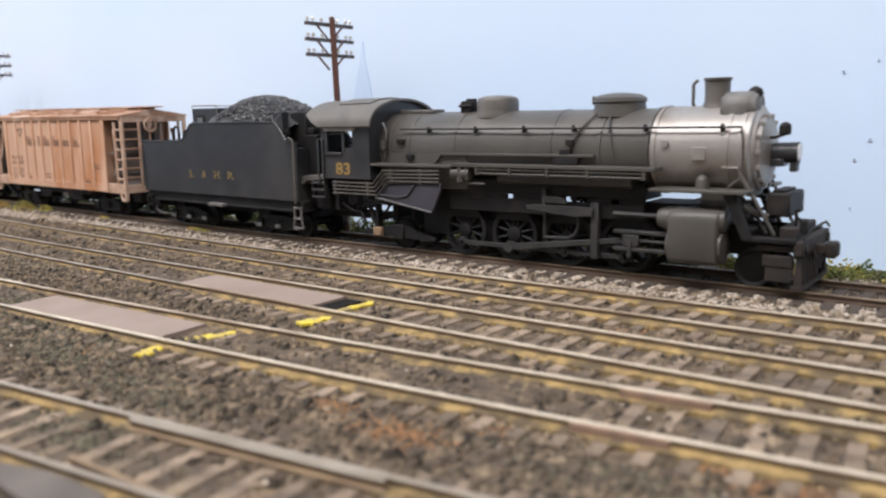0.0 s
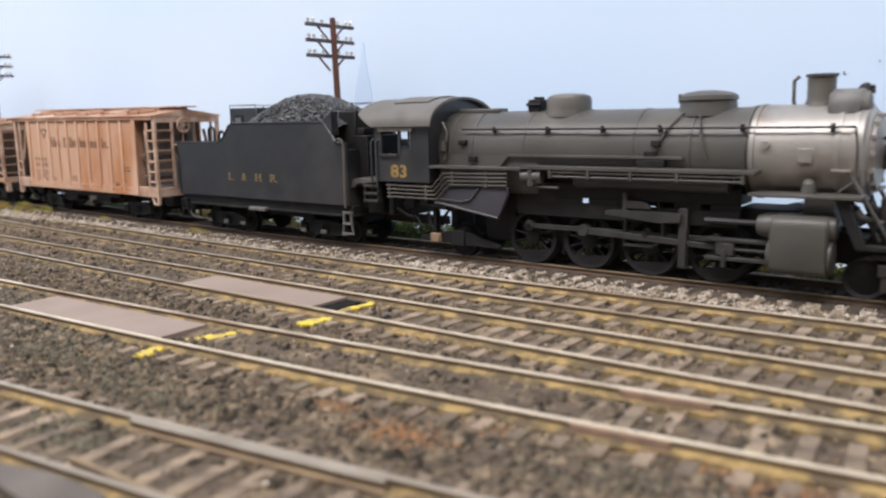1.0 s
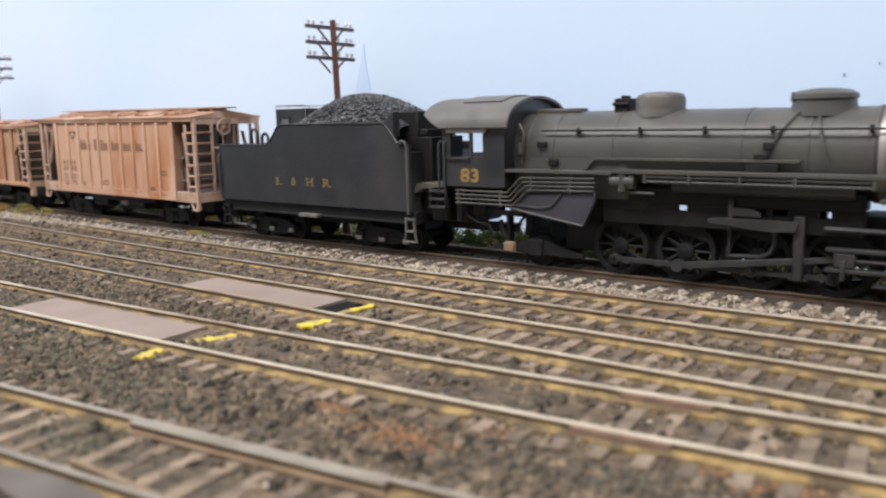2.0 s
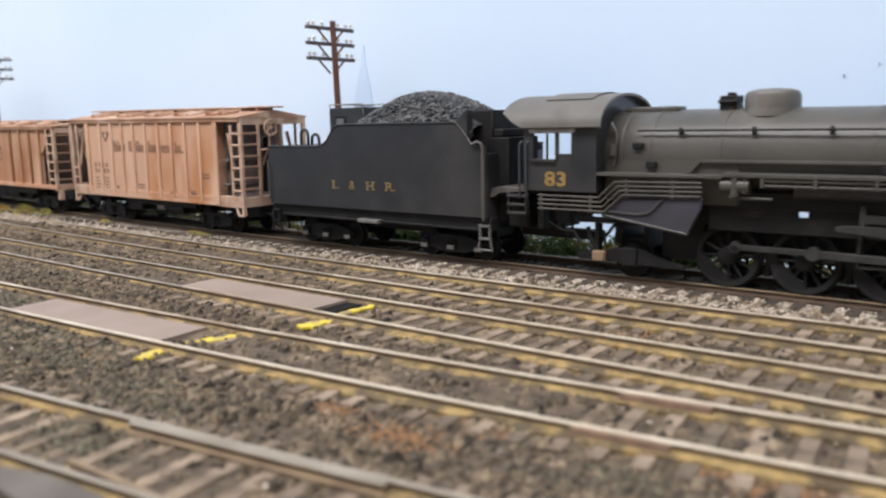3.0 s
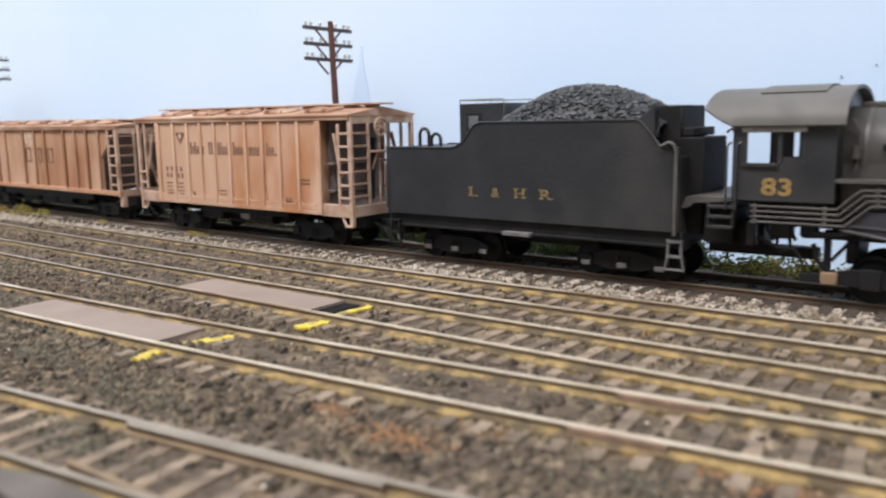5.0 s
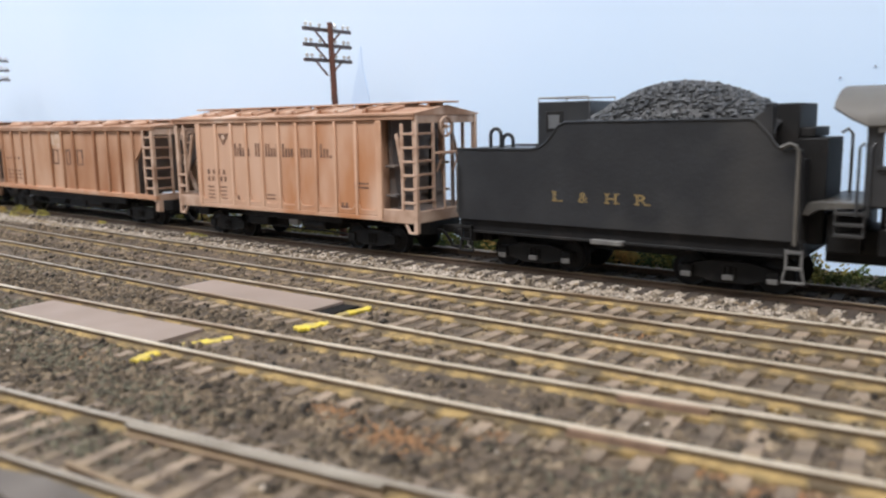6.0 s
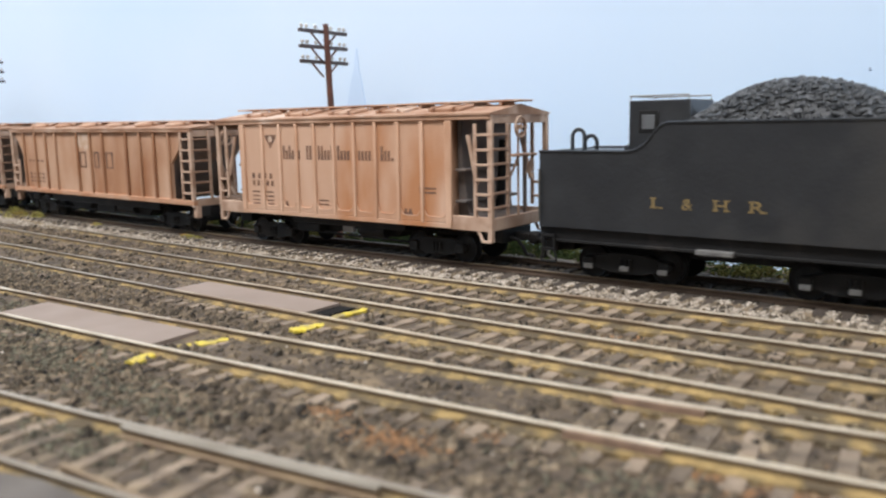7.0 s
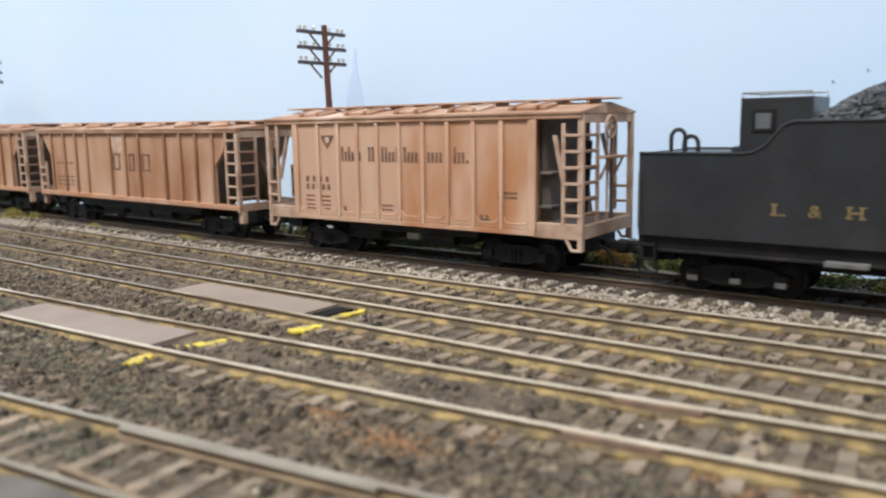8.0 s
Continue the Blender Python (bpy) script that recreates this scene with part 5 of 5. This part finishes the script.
    prism(bm, ((16.8, 21.6), (18.6, 21.6), (20.4, 23.4), (30.2, 23.8), (30.2, 25.0), (21, 25.2), (18, 24.6)), -16, 16, "XZ", .2)
    part("cab_apron", bm, BOILER, cab, "grey footplate apron behind the cab")
    bm = B()
    for z in (22.6, 20.0, 17.4):
        box(bm, 24.2, 30.8, -17.4, -14.5, z - .4, z + .4, .1)
    for x in (24.2, 30.2):
        box(bm, x, x + .6, -16.8, -15, 17.2, 23.6, .1)
    part("cab_steps", bm, RODGREY, cab, "grey cab steps")
    bm = B()
    box(bm, 22, 29.5, -13, 10, 12.4, 21.8, .5)
    part("drawbar_pocket", bm, RUNGEAR, loco)
    # running boards
    for s in (-1, 1):
        bm = B()
        lo, hi = min(s * 11.4, s * 17.2), max(s * 11.4, s * 17.2)
        box(bm, 54, 89, lo, hi, 29.4, 30.3, .1)
        box(bm, 89, 157, lo, hi, 29.9, 30.9, .1)
        box(bm, 81, 137, min(s * 11.4, s * 13.2), max(s * 11.4, s * 13.2), 33.2, 34.0, .1)
        prism(bm, ((77.6, 30.5), (81, 34), (82.5, 34), (79.4, 30.5)), min(s * 11.5, s * 13.2), max(s * 11.5, s * 13.2), "XZ")
        part("running_board", bm, BOILER, loco, "grey running board")
    # cooling pipes along the side
    for k in range(2):
        bm = B()
        z = 29.2 - 1.25 * k
        pipe(bm, [(98.6, -16.6, z), (154.6, -16.6, z)], .34, 6)
        part("cooling_pipe", bm, BOILER, loco, "grey side pipe")
    for x in (98.8, 111, 124, 137, 154):
        bm = B()
        box(bm, x - .4, x + .4, -17.1, -16, 27.5, 29.9)
        part("pipe_bracket", bm, BOILER, loco)
    for k in range(4):
        bm = B()
        pipe(bm, [(35.0, -16.8, 23.2 - 1.3 * k), (54.6 + .6 * k, -16.8, 23.2 - 1.3 * k), (59.4 + .8 * k, -16.8, 27.8 - 1.2 * k), (83.8, -16.8, 28.2 - 1.2 * k)], .3, 6)
        part("cooling_pipe", bm, BOILER, loco, "grey side pipe")
    for x, z0, z1 in ((36, 18.8, 23.8), (52, 18.8, 23.8), (63, 23.8, 28.6), (76, 23.8, 28.8)):
        bm = B()
        box(bm, x - .35, x + .35, -17.0, -16.2, z0, z1)
        part("pipe_bracket", bm, BOILER, loco)
    bm = B()
    cyl(bm, (88.5, -15.2, 27.6), (95.5, -15.2, 27.6), 2.0, seg=14)
    cyl(bm, (92, -16, 29.8), (92, -16, 25), 1.2, seg=10)
    cyl(bm, (94.6, -16, 29.6), (94.6, -16, 26), 0.9, seg=10)
    cyl(bm, (90.5, -15.4, 24.6), (101, -15.4, 24.6), 0.4, seg=8)
    part("air_pump", bm, BOILER, loco, "grey air pump cylinders")
    bm = B()
    cyl(bm, (106, -13.6, 27.2), (150, -13.6, 27.2), 2.5, seg=20)
    part("air_reservoir", bm, BLACK, loco, "black air reservoir under the running board")
    # ash pan / firebox sheet
    bm = B()
    prism(bm, ((55.6, 18.4), (57.0, 20.8), (60.4, 23.0), (83.8, 24.2), (83.6, 21.4), (80.2, 14.3), (76, 14.9)), -16.2, -14.8, "XZ", .25)
    pan = part("ash_pan", bm, PURPLE, loco, "bluish worn ash pan sheet")
    bm = B()
    pipe(bm, [(73.2, -16.3, 23.6), (71.6, -16.3, 21.6), (69.6, -16.3, 19.6), (66, -16.3, 18.9), (57.5, -16.3, 19.4)], .45, 6)
    pipe(bm, [(55.6, -16.4, 18.3), (80.2, -16.4, 14.4)], .45, 6)
    part("ash_pan_rib", bm, BLACK, pan)
    # frame, trailing truck
    bm = B()
    box(bm, 80, 186, -5.5, -4.2, 7.5, 15.5)
    box(bm, 80, 186, 4.2, 5.5, 7.5, 15.5)
    box(bm, 50, 80, -4.6, -3.2, 14.2, 16.6)
    box(bm, 50, 80, 3.2, 4.6, 14.2, 16.6)
    box(bm, 84, 150, -8, 8, 15.5, 17.0)
    box(bm, 84, 150, -6, 6, 20.8, 24)
    box(bm, 150, 165, -7, 7, 15.5, 20.4)
    box(bm, 58, 84, -10, 10, 16.6, 25)
    for x in (98.2, 117.4, 136.6):
        box(bm, x - .5, x + .8, -7.5, 7.5, 3.5, 12)
    part("frame", bm, RUNGEAR, loco, "sooty black main frame")
    bm = B()
    box(bm, 84, 152, -11.6, -9.6, 21.4, 26, .3)
    box(bm, 84, 152, -11.4, -9.8, 15.4, 19.9, .3)
    for x0, x1 in ((84, 106.2), (108.6, 126.8), (129.2, 130.4), (134.4, 141.8), (144.4, 152)):
        box(bm, x0, x1, -11.3, -9.9, 19.6, 21.6, .1)
    part("frame_bracket", bm, RUNGEAR, loco)
    for x0, x1, z0 in ((55.6, 58.2, 9), (64.6, 65.8, 8), (70, 82, 6)):
        bm = B()
        box(bm, x0, x1, -8, 8, z0, 17, .3)
        part("ash_hopper", bm, RUNGEAR, loco)
    wheelset(loco, 62.0, 5.4, 5.4, "trailing_wheelset")
    wheelset(loco, 181.5, 4.8, 4.8, "leading_wheelset")
    bm = B()
    prism(bm, ((46, 4.4), (46, 6.2), (52, 6.8), (58, 8.4), (66, 8.4), (72, 6.2), (78, 5.0), (78, 3.8), (70, 4.0)), -12.2, -10.8, "XZ", .2)
    box(bm, 59.6, 64.4, -12.8, -10.8, 3.6, 8.8, .3)
    box(bm, 51.4, 52.8, -12.5, -10, 6.5, 16, .2)
    pipe(bm, [(53, -11, 10), (57, -11, 15), (60, -11, 16)], .5, 6)
    part("trailing_truck_frame", bm, RUNGEAR, loco, "dark trailing truck frame")
    bm = B()
    box(bm, 51.2, 55.0, -14.0, -12.2, 4.4, 7.4, .3)
    part("truck_block", bm, TAN, loco, "tan painted block on the trailing truck")
    bm = B()
    for x in (34, 38, 43.5):
        pipe(bm, [(x, -12, 22), (x, -12, 17), (x + 1.4, -12, 14.5)], .55, 6)
    box(bm, 33, 56, -10, 10, 17.6, 23.8, .4)
    box(bm, 39, 44, -13, -9, 14.8, 19, .5)
    box(bm, 46, 50, -13.5, -10, 15.4, 20, .6)
    cyl(bm, (47, -13, 16.4), (58, -13, 16.4), 0.9, seg=10)
    pipe(bm, [(36, -13, 15), (41, -13, 12.6), (45, -13, 12.4), (47, -13, 9)], .5, 6)
    pipe(bm, [(49, -12, 14), (50, -12, 10), (52, -12, 8)], .7, 6)
    box(bm, 20, 48, -2.2, 2.2, 8.4, 11.2, .3)
    box(bm, 22, 36, -8, 9, 11.5, 18, .6)
    box(bm, 56, 62, -9, 9, 15.0, 18, .5)
    box(bm, 33.4, 35.6, -14.4, -11, 12.6, 19, .3)
    pipe(bm, [(40.5, -11, 17), (40.2, -11, 12.4), (41.8, -11, 11.0), (43.4, -11, 12.2), (43.2, -11, 17)], .45, 6)
    part("injector", bm, RUNGEAR, loco, "sooty injector and pipes under the cab")
    # cylinders and saddle
    for s in (-1, 1):
        bm = B()
        y = s * 12.8
        prism(bm, [(y + s * 4.6, 6.8), (y + s * 4.6, 17.6), (y + s * 4.0, 19.2), (y + s * 2.4, 20.3), (y - s * 3, 20.3), (y - s * 4.5, 6.8), (y - s * 3, 5.6), (y + s * 3.4, 5.6)], 161.0, 174.2, "YZ", 0.5)
        lathe(bm, ((3.2, 174.0), (4.4, 174.4), (4.2, 175.0), (1.5, 175.4)), "X", (0, y, PISTON_Z), 22)
        lathe(bm, ((2.4, 157.2), (3.0, 158.6), (3.4, 161.2)), "X", (0, y, PISTON_Z + 7.0), 18)
        lathe(bm, ((3.4, 174.0), (3.0, 175.4), (1.4, 175.8)), "X", (0, y, PISTON_Z + 7.0), 18)
        lathe(bm, ((2.0, 159.6), (3.8, 160.2), (4.4, 161.2)), "X", (0, y, PISTON_Z), 22)
        box(bm, 163, 173.4, min(0, y), max(0, y), 14, 19.8)
        box(bm, 166.4, 173.4, min(0, s * 7), max(0, s * 7), 19.8, 25)
        part("cylinder", bm, BOILER, loco, "dark grey steam cylinder")
        bm = B()
        box(bm, 144, 160.8, y - 1.3, y + 1.3, PISTON_Z + 1.9, PISTON_Z + 2.9, .15)
        box(bm, 144, 160.8, y - 1.3, y + 1.3, PISTON_Z - 3.0, PISTON_Z - 2.0, .15)
        cyl(bm, (143.5, y, PISTON_Z + 7.3), (158, y, PISTON_Z + 7.3), .7, seg=8)
        box(bm, 136.4, 138.8, y - s * 0.6 - 1.1, y - s * 0.6 + 1.1, 3.8, 20.2, .25)
        prism(bm, ((115.4, 17.4), (131.4, 16.0), (137.4, 16.4), (137.4, 18.8), (131.4, 19.0), (117.5, 18.9), (115.4, 18.5)), min(y + s * .6, y + s * 1.6), max(y + s * .6, y + s * 1.6), "XZ", .15)
        box(bm, 120.2, 121.6, y - .6, y + .6, 18.6, 23.8, .2)
        prism(bm, ((120.5, 19.4), (128.4, 19.4), (128.2, 20.6), (126, 21.4), (121.6, 21.6)), y - .5, y + .5, "XZ", .15)
        pipe(bm, [(120.4, y - s * 1.3, 18), (120.2, y - s * 1.3, 8.8), (128.2, y - s * 1.3, 8.9), (130.6, y - s * 1.3, 10.2), (131.6, y - s * 1.3, 12.4), (131.4, y - s * 1.3, 17)], .62, 7)
        part("valve_gear_frame", bm, RODGREY, loco, "grimy grey valve gear hanger and guides")
    # keyed rods
    for s, lead in ((-1, 0.0), (1, 90.0)):
        y = s * 10.9
        bm = B()
        x0, x1 = DRIVERS[0] - DRIVERS[1], DRIVERS[-1] - DRIVERS[1]
        box(bm, x0, x1, -.45, .45, -.7, .7, .1)
        for x in DRIVERS:
            lathe(bm, ((1.5, -.65), (1.6, 0), (1.5, .65)), "Y", (x - DRIVERS[1], 0, 0), 14)
        rod = part("side_rod", bm, RODGREY, loco, "grimy steel side rod")
        CRANKS.append((rod, "side", y, lead))
        bm = B()
        prism(bm, ((0, -1.0), (ROD_L, -.7), (ROD_L, .7), (0, 1.0)), -.45, .45, "XZ", .12)
        lathe(bm, ((1.7, -.7), (1.8, 0), (1.7, .7)), "Y", (0, 0, 0), 14)
        lathe(bm, ((1.2, -.7), (1.2, .7)), "Y", (ROD_L, 0, 0), 12)
        rod = part("main_rod", bm, RODGREY, loco, "grimy steel main rod")
        CRANKS.append((rod, "main", s * 12.3, lead))
        bm = B()
        box(bm, -2.2, 2.6, -1.2, 1.2, -1.8, 1.8, .3)
        cyl(bm, (2, 0, 0), (15.5, 0, 0), .55, seg=8)
        box(bm, -.6, .6, -1.7, -.9, -4.8, 0, .1)
        head = part("crosshead", bm, RODGREY, loco, "grey crosshead and piston rod")
        CRANKS.append((head, "cross", s * 12.8, lead))
    for x in DRIVERS:
        driver(loco, x)
    # front end: step board, braces, pilot deck
    bm = B()
    box(bm, 155.4, 181, -17.0, -9, 24.6, 25.5, .15)
    box(bm, 155.4, 181, 9, 17.0, 24.6, 25.5, .15)
    part("front_platform", bm, BOILER, loco, "grey front platform over the cylinders")
    bm = B()
    cyl(bm, (168.6, -13, 25), (168.6, -13, 28), 1.9, 1.5, 14)
    lathe(bm, ((1.5, 28), (1.0, 28.8), (.3, 29.1)), "Z", (168.6, -13, 0), 14)
    part("lubricator", bm, BOILER, loco)
    front_parts = []
    for s in (-1, 1):
        bm = B()
        prism(bm, ((174.6, 25.0), (177.6, 25.0), (182.8, 12.8), (180.0, 12.8)), s * 14 - 1.4, s * 14 + 1.4, "XZ", .2)
        box(bm, 180.6, 197, s * 13 - 1.8, s * 13 + 1.8, 12.6, 13.9, .2)
        for k in range(3):
            x = 176.6 + 1.5 * k
            box(bm, x, x + 2.6, s * 10 - 3, s * 10 + 3, 21.6 - 3.4 * k, 22.3 - 3.4 * k, .1)
        front_parts.append(part("front_stair", bm, RUNGEAR, loco, "dark stair from the running board to the pilot"))
        bm = B()
        pipe(bm, [(177.0, s * 11.8, 31), (182.5, s * 11, 22), (188.5, s * 10, 14)], .6, 7)
        pipe(bm, [(174, s * 11, 25), (180, s * 10, 20), (186, s * 9, 18.6)], .8, 7)
        pipe(bm, [(176, s * 8, 25), (182, s * 8, 18), (185, s * 8, 14)], .6, 7)
        front_parts.append(part("front_brace", bm, BOILER, loco, "grey diagonal brace"))
    bm = B()
    box(bm, 184.5, 192.5, -8.2, 6.5, 18.5, 24.6, .5)
    box(bm, 186, 190, -6, 5, 24.6, 25.3, .2)
    front_parts.append(part("front_air_pump_shield", bm, RUNGEAR, loco, "dark shielded air pump on the pilot deck"))
    bm = B()
    box(bm, 184, 198, -13.5, 13.5, 10.4, 12.0, .3)
    box(bm, 196.2, 199.4, -14.5, 14.5, 9.6, 13.4, .4)
    for yy in (-11.5, 11.5):
        cyl(bm, (199, yy, 11.4), (200.2, yy, 11.4), 1.3, seg=12)
        box(bm, 194, 198.5, yy - 1.8, yy + 1.8, 3.4, 4.2, .1)
        box(bm, 194.4, 195.2, yy - 1.6, yy - .9, 3.4, 10, .1)
    pipe(bm, [(199.6, -4, 10), (201, -4.4, 7), (200.6, -5, 3.6), (199.6, -5.4, 3)], .5, 6)
    pipe(bm, [(199.6, 4, 10), (201, 4.4, 7), (200.6, 5, 3.6), (199.6, 5.4, 3)], .5, 6)
    box(bm, 190, 196, -10, 10, 12.4, 16.2, .4)
    box(bm, 186, 196, -13.5, -11.5, 6.4, 9.4, .3)
    front_parts.append(part("pilot_deck", bm, RUSTY, loco, "rusty brown pilot deck and beam"))
    for k in range(9):
        bm = B()
        y = -13 + 26 * k / 8
        prism(bm, ((197, 9.4), (198.6, 9.4), (199.4, 1.4), (196.6, 1.4)), y - .6, y + .6, "XZ")
        front_parts.append(part("pilot_slat", bm, RUSTY, loco))
    bm = B()
    prism(bm, ((-14, 1.0), (14, 1.0), (14, 2.0), (-14, 2.0)), 195.6, 199.8, "YZ")
    box(bm, 187, 196, -13.2, -12.2, 2.6, 9, .2)
    front_parts.append(part("pilot_foot", bm, RUSTY, loco))
    bm = B()
    box(bm, 199, 203.5, -1.6, 1.6, 8.6, 11.2, .3)
    box(bm, 202.5, 206.5, -2.4, 2.4, 7.8, 12, .7)
    front_parts.append(part("front_coupler", bm, RUSTY, loco, "rusty front coupler"))
    bm = B()
    pipe(bm, [(197, -10, 15), (197, -10, 18), (195.8, -10, 19), (195.4, -10, 20.4), (196.4, -10, 21)], .35, 6)
    pipe(bm, [(199.4, -14, 14), (199.8, -8, 16), (199.8, 8, 16), (199.4, 14, 14)], .35, 6)
    box(bm, 197.6, 199.4, -11.4, -9.8, 15, 18.5, .3)
    cyl(bm, (194, -6, 16), (194, -6, 20.5), .5, seg=6)
    front_parts.append(part("flag_stanchion", bm, RUNGEAR, loco))
    for ob in front_parts:
        for v in ob.data.vertices:
            if v.co.x > 0.181:
                v.co.x = 0.181 + (v.co.x - 0.181) * 0.74
    return loco


def pole(x, y, lean, lift=0.0):
    p = thing("telegraph_pole", x, y, -4, "red-brown wooden telegraph pole with three dark crossarms", "telegraph pole", "telegraph poles")
    bm = B()
    cyl(bm, (lean, 0, -2), (0, 0, 93.5 + lift), 1.75, 1.25, 12)
    part("post", bm, POLEWOOD, p)
    for z in (90.4 + lift, 83.9 + lift, 77.6 + lift):
        bm = B()
        box(bm, -2.4, -1.0, -14.2, 14.2, z - .75, z + .75, .15)
        arm = part("crossarm", bm, ARMWOOD, p, "dark wooden crossarm")
        bm = B()
        prism(bm, ((-8, z - .6), (-7, z - .6), (-.8, z - 6.0), (-1.3, z - 6.4)), -1.9, -1.3, "YZ")
        prism(bm, ((8, z - .6), (7, z - .6), (.8, z - 6.0), (1.3, z - 6.4)), -1.9, -1.3, "YZ")
        part("brace", bm, POLEWOOD, arm)
        for yy in (-12.6, -9.8, -4.6, 4.6, 9.8, 12.6):
            bm = B()
            lathe(bm, ((.3, z + .7), (.3, z + 1.3), (.75, z + 1.4), (.8, z + 2.1), (.4, z + 2.7)), "Z", (-1.7, yy, 0), 8)
            part("insulator", bm, GLASS, arm, "small glass insulator")
    return p


def motions():
    times = [k / 10 for k in range(81)]
    for ob, (x, y, z), r in ROLLING:
        if r is None:
            rows = []
            for t in times:
                # the car sits on the rails at its two trucks
                at = x + rolled(t) + (115.0 if ob.name.startswith("steam") else 0.0)
                back, front = grade(at - 45.0), grade(at + 45.0)
                slope = (front - back) / 90.0
                lift = (front + back) / 2 - slope * (at - x - rolled(t))
                rows.append((t, pose((x + rolled(t)) * MM, y * MM, (z + lift) * MM, 0, math.degrees(math.atan(-slope)), 0)))
            walk(ob, rows)
        else:
            walk(ob, [(t, pose(x * MM, y * MM, z * MM, 0, math.degrees((rolled(t) - rolled(0)) / r), 0)) for t in times])
    for ob, kind, y, lead in CRANKS:
        rows = []
        for t in times:
            a = (rolled(t) - rolled(0)) / DRIVER_R + radians(lead)
            px, pz = DRIVERS[1] - CRANK_R * math.sin(a), DRIVER_R - CRANK_R * math.cos(a)
            dz = PISTON_Z - pz
            cx = px + math.sqrt(ROD_L ** 2 - dz ** 2)
            if kind == "side":
                m = pose(px * MM, y * MM, pz * MM)
            elif kind == "main":
                m = pose(px * MM, y * MM, pz * MM, 0, -math.degrees(math.asin(dz / ROD_L)), 0)
            else:
                m = pose(cx * MM, y * MM, PISTON_Z * MM)
            rows.append((t, m))
        walk(ob, rows)


build_locomotive()
build_tender()
hopper_flour()
hopper_ribbed(-332.5, "rust-streaked covered hopper car with faded initials on ribbed sides", True)
hopper_ribbed(-506.5, "rust-streaked ribbed covered hopper car at the tail", False)
pole(-248.6, 248, 2.6)
pole(-577, 248, 0.5, 9.5)

# boards between the rails, a slab for a dark slot, and yellow paint marks
for track, x0, x1, label in (("T2", -203, -146, "flat brown board between the rails of a yard track"),
                             ("T3", -218, -154, "flat mauve-brown board laid between yard rails")):
    bm = B()
    xs = [x0 + (x1 - x0) * k / 12 for k in range(13)]
    line = [(x, centre(track, x)) for x in xs]
    sweep(bm, line, ((-6.6, -2.6), (6.6, -2.6), (6.6, -0.95), (6.3, -0.8), (-6.3, -0.8), (-6.6, -0.95)))
    tagged(part("crossing_board", bm, BOARD, smooth=False), label, "board", "boards between the rails")
# solid near-black slab painted as the shade at the board's right end
bm = B()
sweep(bm, [(x, centre("T2", x)) for x in (-145.8, -144, -142, -140.5)], ((-6.4, -2.6), (6.4, -2.6), (6.4, -1.45), (-6.4, -1.45)))
tagged(part("track_slot", bm, DARKVOID, smooth=False), "near-black slab for the shade at the end of the board", "slot")


def paint_mark(x0, y0, x1, y1, width, label, seed):
    """A ragged smear of thick paint between two places."""
    r = random.Random(seed)
    d = math.hypot(x1 - x0, y1 - y0)
    nx, ny = -(y1 - y0) / d, (x1 - x0) / d
    bm = B()
    n = 14
    rows = []
    for k in range(n + 1):
        u = k / n
        w = width * (0.35 + 0.65 * math.sin(math.pi * (0.12 + 0.76 * u))) * r.uniform(0.65, 1.15)
        off = r.uniform(-.4, .4)
        cx, cy = x0 + (x1 - x0) * u + nx * off, y0 + (y1 - y0) * u + ny * off
        rows.append([bm.verts.new((cx + nx * w * v, cy + ny * w * v,
                                   max(ground_z(cx, cy), -1.77) + 0.16 + (0.22 * (1 - v * v * 4) + r.uniform(-.1, .1))))
                     for v in (-.5, -.25, 0, .25, .5)])
    for a, b in zip(rows, rows[1:]):
        for k in range(4):
            bm.faces.new((a[k], a[k + 1], b[k + 1], b[k]))
    side = bmesh.ops.extrude_face_region(bm, geom=bm.faces[:])
    bmesh.ops.translate(bm, verts=[g for g in side["geom"] if isinstance(g, bmesh.types.BMVert)], vec=(0, 0, -0.6))
    return tagged(part("paint_mark", bm, YELLOW), label, "paint mark", "yellow paint marks")


paint_mark(-137.6, 148.0, -138.6, 133.2, 3.2, "bright yellow paint smear between the rails by a board", 1)
paint_mark(-136.0, 129.8, -138.0, 121.5, 4.6, "bright yellow paint blot outside a yard rail", 2)
paint_mark(-144.6, 108.4, -148.6, 98.0, 3.4, "bright yellow paint smear across the ties", 3)
paint_mark(-149.4, 92.4, -147.4, 85.5, 4.0, "dull yellow paint blot in the cinders", 4)

motions()
